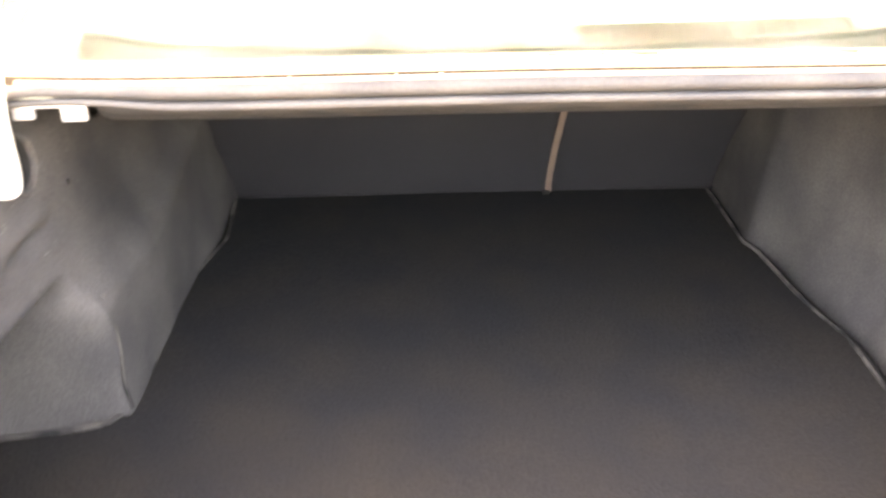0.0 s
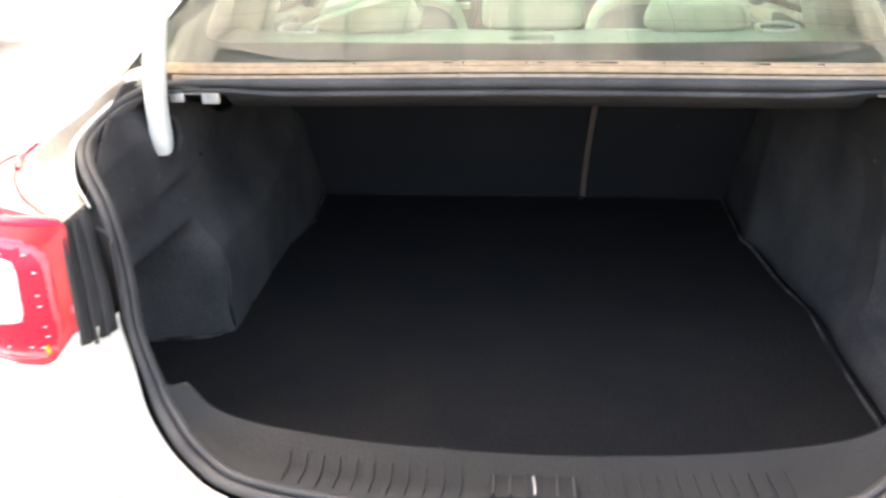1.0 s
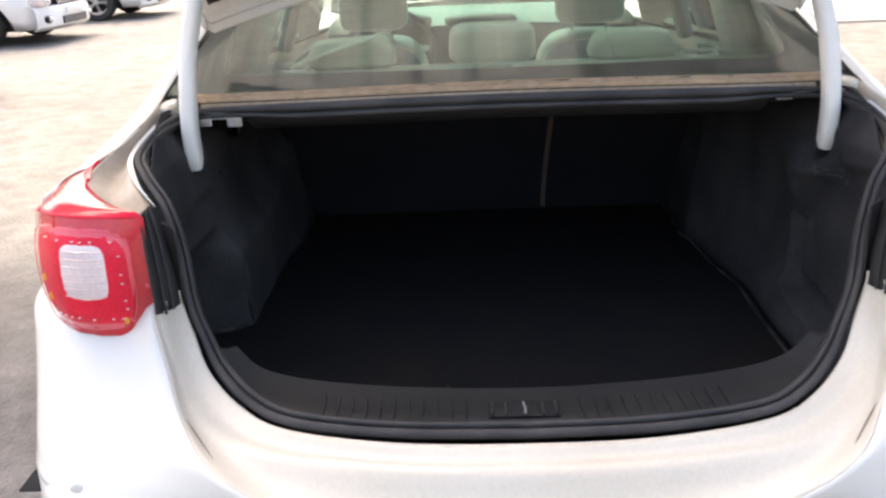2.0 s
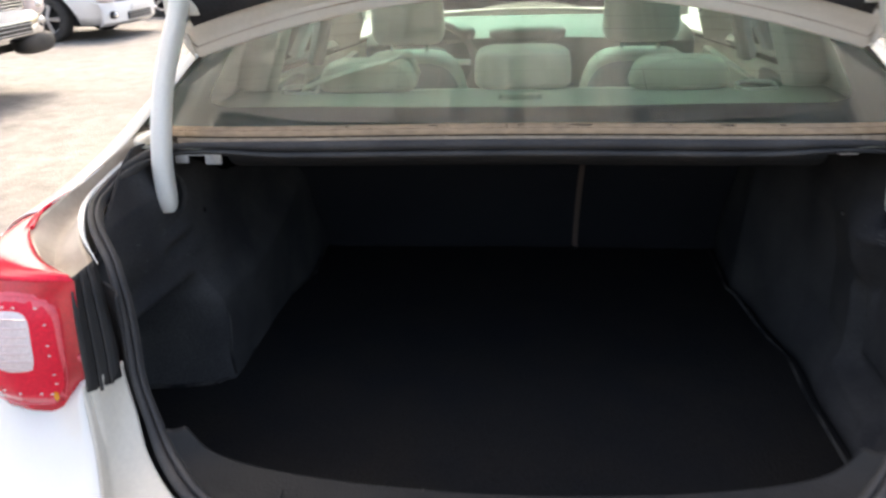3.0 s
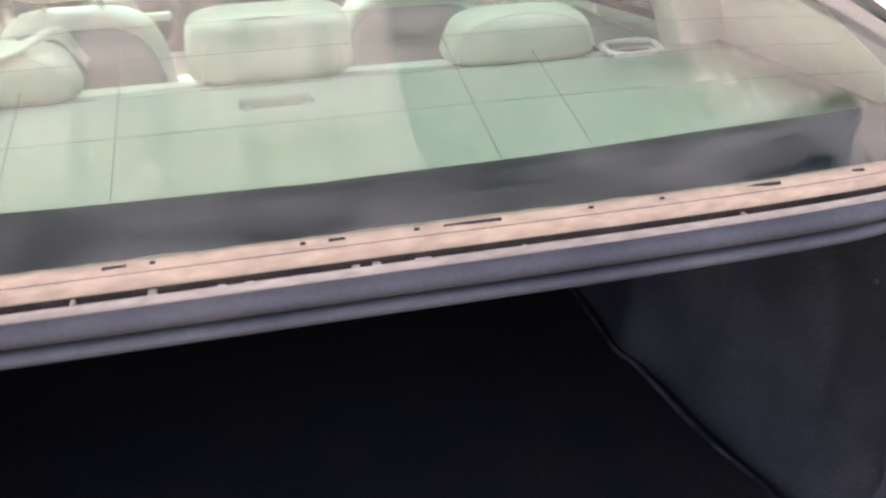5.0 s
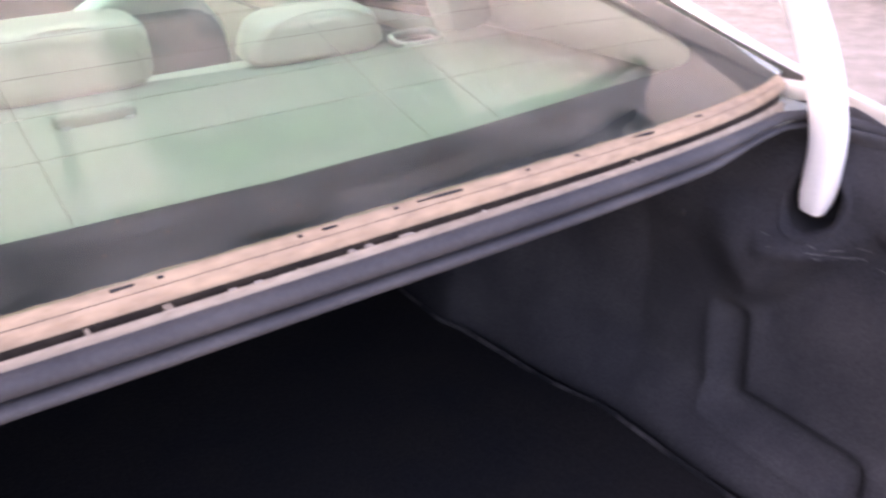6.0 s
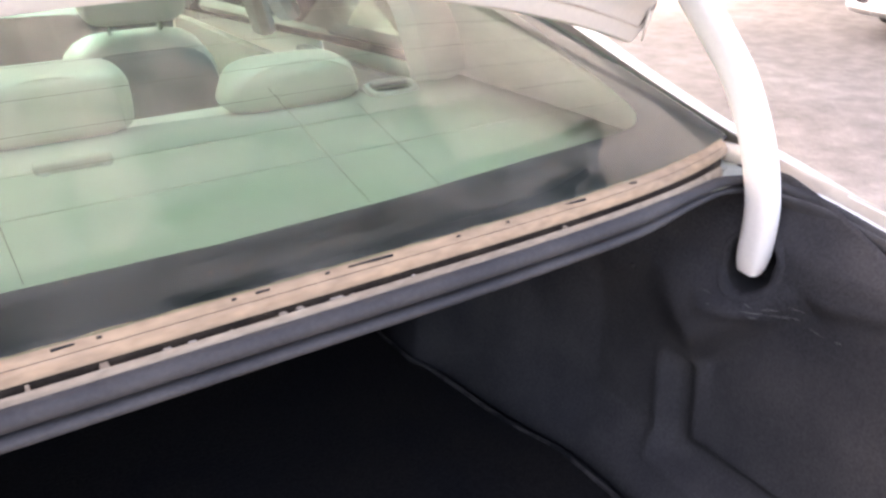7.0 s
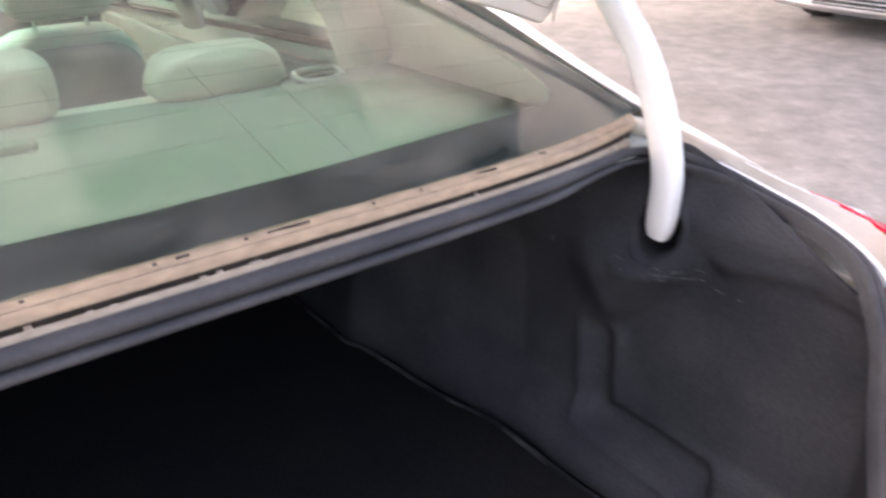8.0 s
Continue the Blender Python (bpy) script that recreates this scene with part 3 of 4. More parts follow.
# ---- sill of the opening ----
IN = [(0.492, -0.385, 0.715), (0.452, -0.393, 0.677), (0.38, -0.398, 0.655), (0.25, -0.412, 0.645), (0.1, -0.42, 0.640), (0, -0.422, 0.639)]
OUT = [(0.520, -0.405, 0.728), (0.490, -0.449, 0.676), (0.41, -0.505, 0.643), (0.3, -0.535, 0.636), (0.12, -0.548, 0.634), (0, -0.550, 0.634)]
MIDL = [((a[0] + b[0]) / 2, (a[1] + b[1]) / 2, (a[2] + b[2]) / 2 - 0.006) for a, b in zip(IN, OUT)]
LOW = [(a[0] + 0.002, a[1] + 0.012, 0.518) for a in IN]
LIPI = [(a[0], a[1] + 0.006, a[2] - 0.004) for a in IN]
sill = part("sill_plate", loft([curve(whole(l), 121) for l in (LOW, LIPI, IN, MIDL, OUT)]), SILL, sedan, "ribbed black plastic sill plate, scuffed and dusty", thick=0.003)


def sill_at(x):
    """Inner and outer line of the sill plate at x."""
    a = abs(x)
    t = curve([p for p in reversed(MIDL)], 60)
    return min(t, key=lambda p: abs(p.x - a))


for k in range(-14, 15):
    x = k * 0.0235
    if abs(x) < 0.075:
        continue
    m = sill_at(x)
    h = 0.030 - 0.008 * abs(x)
    part("rib", tube(curve([(x - 0.003, m.y + h, m.z + 0.0085), (x, m.y, m.z + 0.0055), (x + 0.003 * (1 if x > 0 else -1), m.y - h, m.z + 0.0025)], 6), 0.0011, 6), SILL, sill)
m = sill_at(0)
cover = part("latch_cover", box(-0.058, 0.058, m.y - 0.020, m.y + 0.026, m.z + 0.001, m.z + 0.007, 0.004), SILL, sill)
for x in (-0.052, -0.030, 0.030, 0.052):
    part("rib", box(x - 0.002, x + 0.002, m.y - 0.018, m.y + 0.022, m.z + 0.0065, m.z + 0.0105, 0.0012), PLASTIC, cover)
part("latch_slot", box(-0.011, 0.011, m.y - 0.022, m.y + 0.026, m.z + 0.0062, m.z + 0.0092, 0.001), GAP, cover)
part("striker", tube([(-0.001, m.y + 0.018, m.z + 0.010), (0.001, m.y, m.z + 0.012), (0.001, m.y - 0.016, m.z + 0.010)], 0.0018, 8), STEEL, cover)
part("screw", pillow(-0.125, -0.43, 0.652, 0.005, 0.005, 0.003, 2, nu=10, nv=6), BEAD, sill)

# ---- bodywork round the opening ----
P0 = [(0.618, -0.318, 0.962), (0.601, -0.338, 0.93), (0.586, -0.356, 0.87), (0.575, -0.376, 0.80), (0.552, -0.402, 0.745), (0.522, -0.443, 0.698), (0.460, -0.500, 0.664), (0.375, -0.549, 0.649), (0.2, -0.582, 0.642), (0, -0.59, 0.641)]
P1 = [(0.606, -0.405, 0.968), (0.600, -0.422, 0.93), (0.596, -0.432, 0.87), (0.592, -0.440, 0.81), (0.577, -0.455, 0.75), (0.553, -0.494, 0.690), (0.490, -0.548, 0.648), (0.388, -0.595, 0.630), (0.2, -0.626, 0.623), (0, -0.634, 0.622)]
P2 = [(0.610, -0.412, 0.968), (0.604, -0.430, 0.93), (0.600, -0.444, 0.87), (0.597, -0.455, 0.80), (0.574, -0.490, 0.735), (0.534, -0.562, 0.670), (0.472, -0.636, 0.632), (0.365, -0.676, 0.590), (0.2, -0.697, 0.558), (0, -0.704, 0.548)]


def upper(line, n=4):
    return line[:n]


def proud(line):
    """The upper part of a line, 12 mm further out."""
    return [(x - 0.001, y - 0.012, z) for x, y, z in line[:4]]


for s in (1, -1):
    g = (lambda l: l) if s > 0 else mirrored
    part("lamp_side_trim", strips([g(proud(P0)), g([((a[0] + b[0]) / 2 + 0.004, (a[1] + b[1]) / 2, a[2]) for a, b in zip(proud(P0), proud(P1))]), g(proud(P1))], 16, 3), PLASTIC, sedan, "black plastic cover strip beside the tail lamp", thick=0.003)
    for f in (0.30, 0.62):
        ridge = [(a[0] + (b[0] - a[0]) * f - 0.002, a[1] + (b[1] - a[1]) * f - 0.013, a[2]) for a, b in zip(upper(P0), upper(P1))]
        part("trim_ridge", tube(curve(g(ridge), 14), 0.0028, 8), PLASTIC, sedan)
def lower(line):
    """The part of a line below the lamp, overlapping the cover strip a little."""
    return [tuple(a + (b - a) * 0.75 for a, b in zip(line[2], line[3]))] + line[3:]


jamb = part("opening_jamb", strips([whole(lower(P0)), whole([((a[0] + b[0]) / 2, (a[1] + b[1]) / 2, (a[2] + b[2]) / 2 - 0.006) for a, b in zip(lower(P0), lower(P1))]), whole(lower(P1)), whole([((a[0] * 0.5 + b[0] * 0.5), (a[1] + b[1]) / 2 + 0.006, (a[2] + b[2]) / 2 - 0.004) for a, b in zip(lower(P1), lower(P2))]), whole(lower(P2))], 101, 4),
            JAMB, sedan, "white painted sill of the trunk opening, toned beige for dust and shade", thick=0.003)
for s in (1, -1):
    for f, a, b in ((0.75, 5, 7),):
        scuff = [(s * (p[0] + (q[0] - p[0]) * f), p[1] + (q[1] - p[1]) * f + 0.004, p[2] + (q[2] - p[2]) * f - 0.002) for p, q in zip(P1[a:b], P2[a:b])]
        part("scuff", tube(curve(scuff, 12), [0.0003 + 0.0009 * math.sin(math.pi * k / 11) for k in range(12)], 6), STRAP, jamb, "brown scuff mark")

# bumper: corners above the crease, full width below it
PLAN = [(0.0, -0.735), (0.25, -0.728), (0.45, -0.705), (0.60, -0.660), (0.735, -0.59), (0.835, -0.475), (0.895, -0.30), (0.915, -0.10)]
low_rows = []
for z, grow in ((0.552, -0.030), (0.540, -0.012), (0.515, 0.0), (0.44, 0.008), (0.36, 0.004), (0.28, -0.02), (0.22, -0.06)):
    low_rows.append(whole([(x * (1 + grow * 0.25), y - grow, z) for x, y in reversed(PLAN)]))
bumper = part("rear_bumper", strips(low_rows, 81, 2), PAINT, sedan, "white painted rear bumper", thick=0.003)
for s in (1, -1):
    g = (lambda l: l) if s > 0 else mirrored
    lines = []
    for z, xi, yi in ((0.860, 0.602, -0.400), (0.825, 0.602, -0.412), (0.800, 0.599, -0.455), (0.775, 0.592, -0.466), (0.735, 0.575, -0.491), (0.670, 0.535, -0.563), (0.632, 0.473, -0.637), (0.590, 0.366, -0.677), (0.550, 0.18, -0.698)):
        k = (0.80 - z) / 0.25 if z <= 0.8 else (0.80 - z) * 3.0
        q = 0.030 * step(0.775, 0.80, z)
        lines.append(g([(xi, yi, z), (0.66, -0.410 - 0.20 * k, z - 0.012), (0.745, -0.390 - 0.170 * k, z - 0.016), (0.832 - q * 0.6, -0.340 - 0.14 * k, z - 0.014), (0.886 - q, -0.258 - 0.06 * k, z - 0.008), (0.912 - q, -0.10, z)]))
    part("bumper_corner", strips(lines, 28, 3), PAINT, sedan, thick=0.003)
part("parking_sensor", pillow(-0.705, -0.598, 0.585, 0.022, 0.012, 0.022, 2.0, nu=16, nv=8), PAINT, bumper)

# quarter panels with the ditch beside the seal
LOOP_SIDE = [(0.674, 0.03, 1.036), (0.702, -0.035, 1.021), (0.711, -0.115, 1.002), (0.699, -0.195, 0.990), (0.657, -0.282, 0.976), (0.617, -0.326, 0.950)]
DITCH = [(0.694, 0.055, 1.030), (0.711, -0.04, 1.010), (0.724, -0.12, 0.985), (0.724, -0.21, 0.962), (0.694, -0.305, 0.946), (0.644, -0.362, 0.940)]
EDGE = [(0.712, 0.075, 1.060), (0.716, -0.03, 1.044), (0.734, -0.12, 1.018), (0.772, -0.19, 0.992), (0.752, -0.262, 0.981), (0.680, -0.36, 0.974), (0.610, -0.412, 0.968)]
for s in (1, -1):
    g = (lambda l: l) if s > 0 else mirrored
    quarter = part("quarter_panel", strips([g([(0.642, 0.98, 1.350), (0.682, 0.60, 1.226), (0.706, 0.42, 1.163), (0.717, 0.27, 1.112), (0.722, 0.12, 1.068), (0.716, 0.0, 1.047), (0.730, -0.11, 1.020), (0.776, -0.195, 0.990)]),
                                            g([(0.684, 0.98, 1.344), (0.722, 0.60, 1.220), (0.742, 0.42, 1.157), (0.750, 0.27, 1.107), (0.754, 0.12, 1.063), (0.754, 0.0, 1.036), (0.772, -0.10, 1.003), (0.800, -0.19, 0.984)]),
                                            g([(0.765, 0.98, 1.250), (0.802, 0.60, 1.115), (0.815, 0.42, 1.062), (0.820, 0.27, 1.028), (0.822, 0.12, 1.000), (0.826, 0.0, 0.985), (0.832, -0.09, 0.972), (0.838, -0.18, 0.962)]),
                                            g([(0.87, 0.98, 0.985), (0.873, 0.60, 0.965), (0.873, 0.42, 0.955), (0.872, 0.27, 0.948), (0.870, 0.12, 0.944), (0.868, 0.0, 0.942), (0.866, -0.09, 0.938), (0.862, -0.18, 0.932)])], 40, 4),
                  PAINT, sedan, "white rear quarter panel running up into the roof pillar", thick=0.002)
    rows = []
    for i in range(37):
        y = -0.18 + 1.16 * i / 36
        d = 0.375 ** 2 - (y - 0.46) ** 2
        zb = max(0.24, 0.33 + math.sqrt(d)) if d > 0 else 0.24
        top = 0.932 + 0.05 * max(0, (y + 0.18) / 1.16)
        rows.append([(s * (0.864 + 0.045 * math.sin(math.pi * (0.12 + 0.75 * f)) + 0.008 * (y + 0.2)), y, top + (zb - top) * f) for f in [k / 10 for k in range(11)]])
    part("side_panel", loft(rows), PAINT, quarter, thick=0.003)
    part("bumper_side", loft([[(s * (0.910 + 0.004 * k), -0.10 - 0.002 * k + 0.0 * z, z) for k in range(2)] for z in (0.3, 0.5, 0.8)]), PAINT, bumper, thick=0.003)
    part("drain_lip", tube(curve(g([(x - 0.003, y, z + 0.004) for x, y, z in LOOP_SIDE[1:]]), 40), [0.0085 * (1 - 0.8 * step(24, 39, i)) for i in range(40)], 8, flat=0.7), PAINT, sedan, "white painted lip between the seal and the drain channel")
    part("drain_ditch", strips([g(LOOP_SIDE), g(DITCH), g(curve(EDGE, 6))], 30, 5), DIRTY, sedan, "dust-streaked white drain channel beside the trunk opening", thick=0.002)
    # tail lamp
    def lens(u, v, lift=0.0, side=s):
        """A place on the lamp's bulging face; u outwards, v upwards."""
        table = ((0.598, -0.422), (0.650, -0.430), (0.70, -0.428), (0.745, -0.412), (0.785, -0.380), (0.822, -0.325), (0.850, -0.26), (0.868, -0.18))
        k = u * (len(table) - 1)
        i = min(int(k), len(table) - 2)
        x = table[i][0] + (table[i + 1][0] - table[i][0]) * (k - i)
        y = table[i][1] + (table[i + 1][1] - table[i][1]) * (k - i)
        zt = 0.966 + 0.004 * math.sin(u * 3) - 0.042 * step(0.5, 1, u)
        zb = 0.815 - 0.052 * step(0.045, 0.10, u) + 0.02 * step(0.7, 1.0, u)
        bulge = 0.024 * math.sin(math.pi * v) * math.sin(math.pi * min(1, u + 0.1)) + lift
        nx = step(0.4, 1.0, u) * 0.9
        return (side * (x + bulge * nx), y - bulge * (1 - 0.5 * nx), zb + (zt - zb) * v)

    back_edge = [Vector(p) for p in g(curve(EDGE[3:], 10)[::-1])]
    front_edge = [Vector(lens(q / 9, 1.0)) for q in range(10)]
    ridge_line = [a.lerp(b, 0.5) + Vector((0.004 * s, -0.004, 0.008)) for a, b in zip(back_edge, front_edge)]
    lamp = part("tail_lamp", strips([back_edge, ridge_line, front_edge], 30, 4), RED, sedan, "glossy red wrap-around tail lamp with a clear reversing light", thick=0.003)

    def patch(ua, ub, va, vb, lift, n=26, m=20, power=5.0, edge=0.004):
        """A rounded-square plate lying on the lamp's face."""
        rows = []
        for ring_k in range(7):
            f = 1 - ring_k / 6.0
            row = []
            for j in range(40):
                a = 2 * math.pi * j / 40
                c, d = math.cos(a), math.sin(a)
                r = (abs(c) ** power + abs(d) ** power) ** (-1 / power) * f
                drop = edge if ring_k == 0 else 0
                row.append(lens((ua + ub) / 2 + (ub - ua) / 2 * c * r, (va + vb) / 2 + (vb - va) / 2 * d * r, lift - drop))
            rows.append(row)
        return loft(rows, closed=True)

    part("lamp_tip", tube(curve(g([(0.746, -0.135, 1.008), (0.766, -0.175, 0.996), (0.764, -0.215, 0.989), (0.752, -0.255, 0.985)]), 20), 0.0035, 6), RED, lamp, "thin red tip of the lamp along the drain channel")
    part("lens", loft([[lens(i / 36, j / 14) for j in range(15)] for i in range(37)]), DEEPRED, lamp)
    part("outer_bezel", patch(0.055, 0.68, 0.06, 0.95, 0.003), PINK, lamp)
    part("red_field", patch(0.085, 0.63, 0.12, 0.89, 0.006), RED, lamp)
    rim_line = []
    for j in range(49):
        a = 2 * math.pi * j / 48
        c, d = math.cos(a), math.sin(a)
        r = (abs(c) ** 5 + abs(d) ** 5) ** -0.2
        rim_line.append(lens(0.355 + 0.292 * c * r, 0.505 + 0.415 * d * r, 0.0068))
    part("bezel_edge", tube(rim_line[:-1], 0.0009, 6, closed=True), PINK, lamp, "pale moulded edge line of the lamp")
    rev = part("reversing_light", patch(0.165, 0.41, 0.36, 0.83, 0.0085), FROST, lamp, "pale clear ribbed reversing light")
    for k in range(7):
        v = 0.36 + 0.06 * k
        part("flute", tube([lens(0.18 + 0.215 * i / 6, v + 0.045, 0.0092) for i in range(7)], 0.0011, 5), LED, rev)
    random.seed(9)
    for k in range(9):
        for u, v in random.sample(((0.112, 0.2 + 0.075 * k), (0.14 + 0.045 * k, 0.19), (0.14 + 0.045 * k, 0.84)), 2):
            part("led", pillow(*lens(u, v, 0.007), 0.006, 0.003, 0.0025, 2.5, nu=8, nv=5), LED, lamp)
    for u, v in ((0.53, 0.34), (0.13, 0.165), (0.545, 0.50)):
        part("amber_reflector", pillow(*lens(u, v, 0.006), 0.008, 0.004, 0.014, 2.5, nu=10, nv=6), AMBER, lamp)
    part("red_bulb", pillow(*lens(0.02, 0.25, 0.002), 0.010, 0.006, 0.012, 2, nu=10, nv=6), PINK, lamp)

# ---- rear window ----
def pane(x, y):
    """Height of the rear window over a place in the plan."""
    return 1.0845 + z0(x) + 0.285 * (y - y0(x)) + 0.035 * step(0.2, 1.0, y) * (1 - (x / 0.7) ** 2)


def pane_grid(edge_in, n=36, m=26, lift=0.0):
    rows = []
    for i in range(n + 1):
        x = edge_in["x"] * (2 * i / n - 1)
        a, b = edge_in["y0"](x), edge_in["y1"](x)
        row = []
        for j in range(m + 1):
            y = a + (b - a) * j / m
            xx = x * (1 - 0.11 * step(0.15, 1.0, y))
            row.append((xx, y, pane(xx, y) + lift))
        rows.append(row)
    return loft(rows)


rear_window = part("rear_window", pane_grid(dict(x=0.722, y0=lambda x: y0(x) + 0.010, y1=lambda x: 1.0)), REAR, sedan, "green-tinted heated rear window with a film for dust and reflection haze and a black border")
rear_window.visible_shadow = False


def inner_edge(x):
    """Lower edge of the clear glass."""
    return 0.077 + 0.215 * x * x


CLEAR = curve([(0, 0.077, 0), (0.2, 0.086, 0), (0.4, 0.111, 0), (0.52, 0.133, 0), (0.572, 0.150, 0), (0.602, 0.176, 0)], 36)[:-1] + curve([(0.602, 0.176, 0), (0.616, 0.212, 0), (0.627, 0.30, 0), (0.640, 0.45, 0), (0.62, 0.70, 0), (0.565, 0.93, 0)], 30)
RIM = [(0.722 * i / 35, y0(0.722 * i / 35) + 0.010) for i in range(35)]
for i in range(30):
    y = y0(0.722) + 0.010 + (0.985 - y0(0.722) - 0.010) * i / 29
    RIM.append((0.722 * (1 - 0.11 * step(0.15, 1.0, y)), y))
ring_rows = []
for s, pairs in ((-1, list(zip(CLEAR, RIM))[::-1]), (1, list(zip(CLEAR, RIM))[1:])):
    for c, (rx, ry) in pairs:
        row = []
        for j in range(6):
            x, y = s * (rx + (c.x - rx) * j / 5), ry + (c.y - ry) * j / 5
            row.append((x, y, pane(x, y) - 0.004))
        ring_rows.append(row)
part("border", loft(ring_rows), FRIT, rear_window, "black ceramic border of the glass")
random.seed(21)
for k in range(22):
    x, q = random.uniform(-0.55, 0.55), random.uniform(0.25, 0.85)
    y = y0(x) + 0.018 + (inner_edge(x) - y0(x) - 0.018) * q
    d = random.uniform(0.0008, 0.0018)
    part("grit", pillow(x, y, pane(x, y) + 0.0004, d, d, d * 0.6, 2.0, nu=6, nv=4), DUST, rear_window)
for k in range(13):
    y = 0.165 + 0.06 * k
    part("heater_line", tube([(0.60 * (i / 12 - 1), y + 0.12 * (0.60 * (i / 12 - 1)) ** 2, pane(0.60 * (i / 12 - 1), y + 0.12 * (0.6 * (i / 12 - 1)) ** 2) - 0.005) for i in range(25)], 0.00022, 4), HEATER, rear_window)
for x, w in ((0.152, 0.22), (0.235, 0.16), (-0.152, 0.22), (-0.235, 0.16), (0.0, 0.22)):
    if x:
        part("heater_bus", tube([(x, inner_edge(x) + 0.005 + w * i / 6, pane(x, inner_edge(x) + 0.005 + w * i / 6) - 0.005) for i in range(7)], 0.0004, 4), HEATER, rear_window)

# ---- cabin behind the glass ----
shelf = part("parcel_shelf", loft([[((0.70 + 0.05 * step(0.1, 0.3, 0.8 * j / 16)) * (i / 16 - 1), 0.03 + 0.80 * j / 16, 1.038 - 0.03 * step(0.0, 0.35, 0.8 * j / 16) + 0.003 * math.cos(i / 16 * math.pi * 2) - 0.02 * step(0.74, 0.8, 0.8 * j / 16)) for j in range(17)] for i in range(33)]), SHELF, sedan, "pale cream parcel shelf under the rear window", thick=0.004)
brake = part("brake_light", pillow(-0.004, 0.628, 1.018, 0.104, 0.035, 0.024, 4), SHELF, shelf, "low brake light housing on the shelf")
for x in (-0.044, 0.036):
    part("foot", pillow(x, 0.612, 1.010, 0.016, 0.012, 0.012, 3, nu=12, nv=6), CABIN, brake)
for s in (1, -1):
    ringp = []
    for k in range(28):
        a = 2 * math.pi * k / 28
        c, sn = math.cos(a), math.sin(a)
        r = (abs(c) ** 4 + abs(sn) ** 4) ** -0.25
        ringp.append((s * (0.578 + 0.046 * c * r), 0.748 + 0.022 * sn * r, 1.016 + 0.006 * sn))
    guide = part("belt_guide", tube(ringp, 0.0065, 8, closed=True), STEEL, sedan, "pale seat-belt guide at the shelf's corner")
    part("slot", pillow(s * 0.578, 0.748, 1.010, 0.08, 0.034, 0.006, 2.8, nu=16, nv=6), GAP, guide)

rear_seat = part("rear_seat", pillow(0, 0.90, 0.745, 1.32, 0.14, 0.50, 6, 16), LEATHER, sedan, "cream leather rear bench backrest")
part("rear_cushion", pillow(0, 1.26, 0.52, 1.34, 0.55, 0.18, 6), LEATHER, sedan)
for x, w, h, dome in ((0.0, 0.256, 0.108, 0.94), (0.396, 0.272, 0.084, 0.78), (-0.405, 0.280, 0.084, 0.78)):
    head = part("rear_headrest", pillow(x, 0.79, (1.010 if x == 0 else 1.004) + h / 2, w, 0.095, h, 4.8 if x == 0 else 4.0, 6, dome=dome), LEATHER, rear_seat, "rounded cream leather headrest")
    for d in (-0.06, 0.06):
        part("stem", tube([(x + d, 0.80, 0.96), (x + d, 0.80, 1.03)], 0.006, 8), STEEL, head)
    seam = []
    for k in range(24):
        a = math.pi * k / 23
        seam.append((x + (w / 2 - 0.022) * math.cos(a) * (0.98 - 0.15 * (1 - dome) * math.sin(a)), 0.745, 1.018 + (h - 0.016) * math.sin(a) ** 0.6))
    part("piping", tube(seam, 0.0014, 5), LEATHER, head)
belt_line = curve([(-0.580, 0.748, 1.012), (-0.52, 0.736, 1.040), (-0.43, 0.733, 1.068), (-0.345, 0.742, 1.089), (-0.30, 0.80, 1.096), (-0.29, 0.93, 1.02)], 20)
part("seat_belt", loft([[p + Vector((0.0, -0.004, -0.006)), p, p + Vector((0.004, 0.016, 0.008))] for p in belt_line]), LEATHER, sedan, "cream seat belt lying over the rear headrest", thick=0.0015)
for x in (-0.43, 0.41):
    seat = part("front_seat", pillow(x, 1.80, 0.692, 0.50, 0.20, 0.58, 4.2, 14, dome=0.80), LEATHER, sedan, "cream leather front seat with a dark grey back panel")
    part("back_panel", pillow(x, 1.763, 0.684, 0.474, 0.150, 0.555, 4.2, 14, dome=0.80), PANEL, seat, "grey-green seat back panel")
    part("cushion", pillow(x, 2.10, 0.42, 0.52, 0.52, 0.18, 4.5), LEATHER, seat)
    head = part("headrest", pillow(x, 1.745, 1.105, 0.275, 0.10, 0.205, 5, 8, dome=0.93), LEATHER, seat)
    for d in (-0.065, 0.065):
        part("stem", tube([(x + d, 1.755, 0.92), (x + d, 1.75, 1.02)], 0.007, 8), CHROME, head)
        part("collar", pillow(x + d, 1.756, 0.948, 0.035, 0.035, 0.012, 2.4, nu=12, nv=6), CHROME, head)
dash = part("dashboard", strips([[(-0.72, 2.45, 0.70), (0, 2.42, 0.72), (0.72, 2.45, 0.70)], [(-0.72, 2.42, 0.86), (0, 2.40, 0.88), (0.72, 2.42, 0.86)], [(-0.72, 2.48, 0.94), (0, 2.46, 0.95), (0.72, 2.48, 0.94)], [(-0.72, 3.0, 0.97), (0, 3.05, 0.97), (0.72, 3.0, 0.97)]], 24, 5), WOOD, sedan, "dark dashboard", thick=0.01)
part("cowl", pillow(-0.41, 2.47, 0.955, 0.36, 0.2, 0.08, 3), WOOD, dash)
part("centre_binnacle", pillow(0.0, 2.46, 0.955, 0.34, 0.18, 0.07, 3), WOOD, dash)
wheel_path = [(-0.41 + 0.19 * math.cos(a), 2.27 - 0.075 * math.sin(a), 0.86 + 0.175 * math.sin(a)) for a in [2 * math.pi * k / 36 for k in range(36)]]
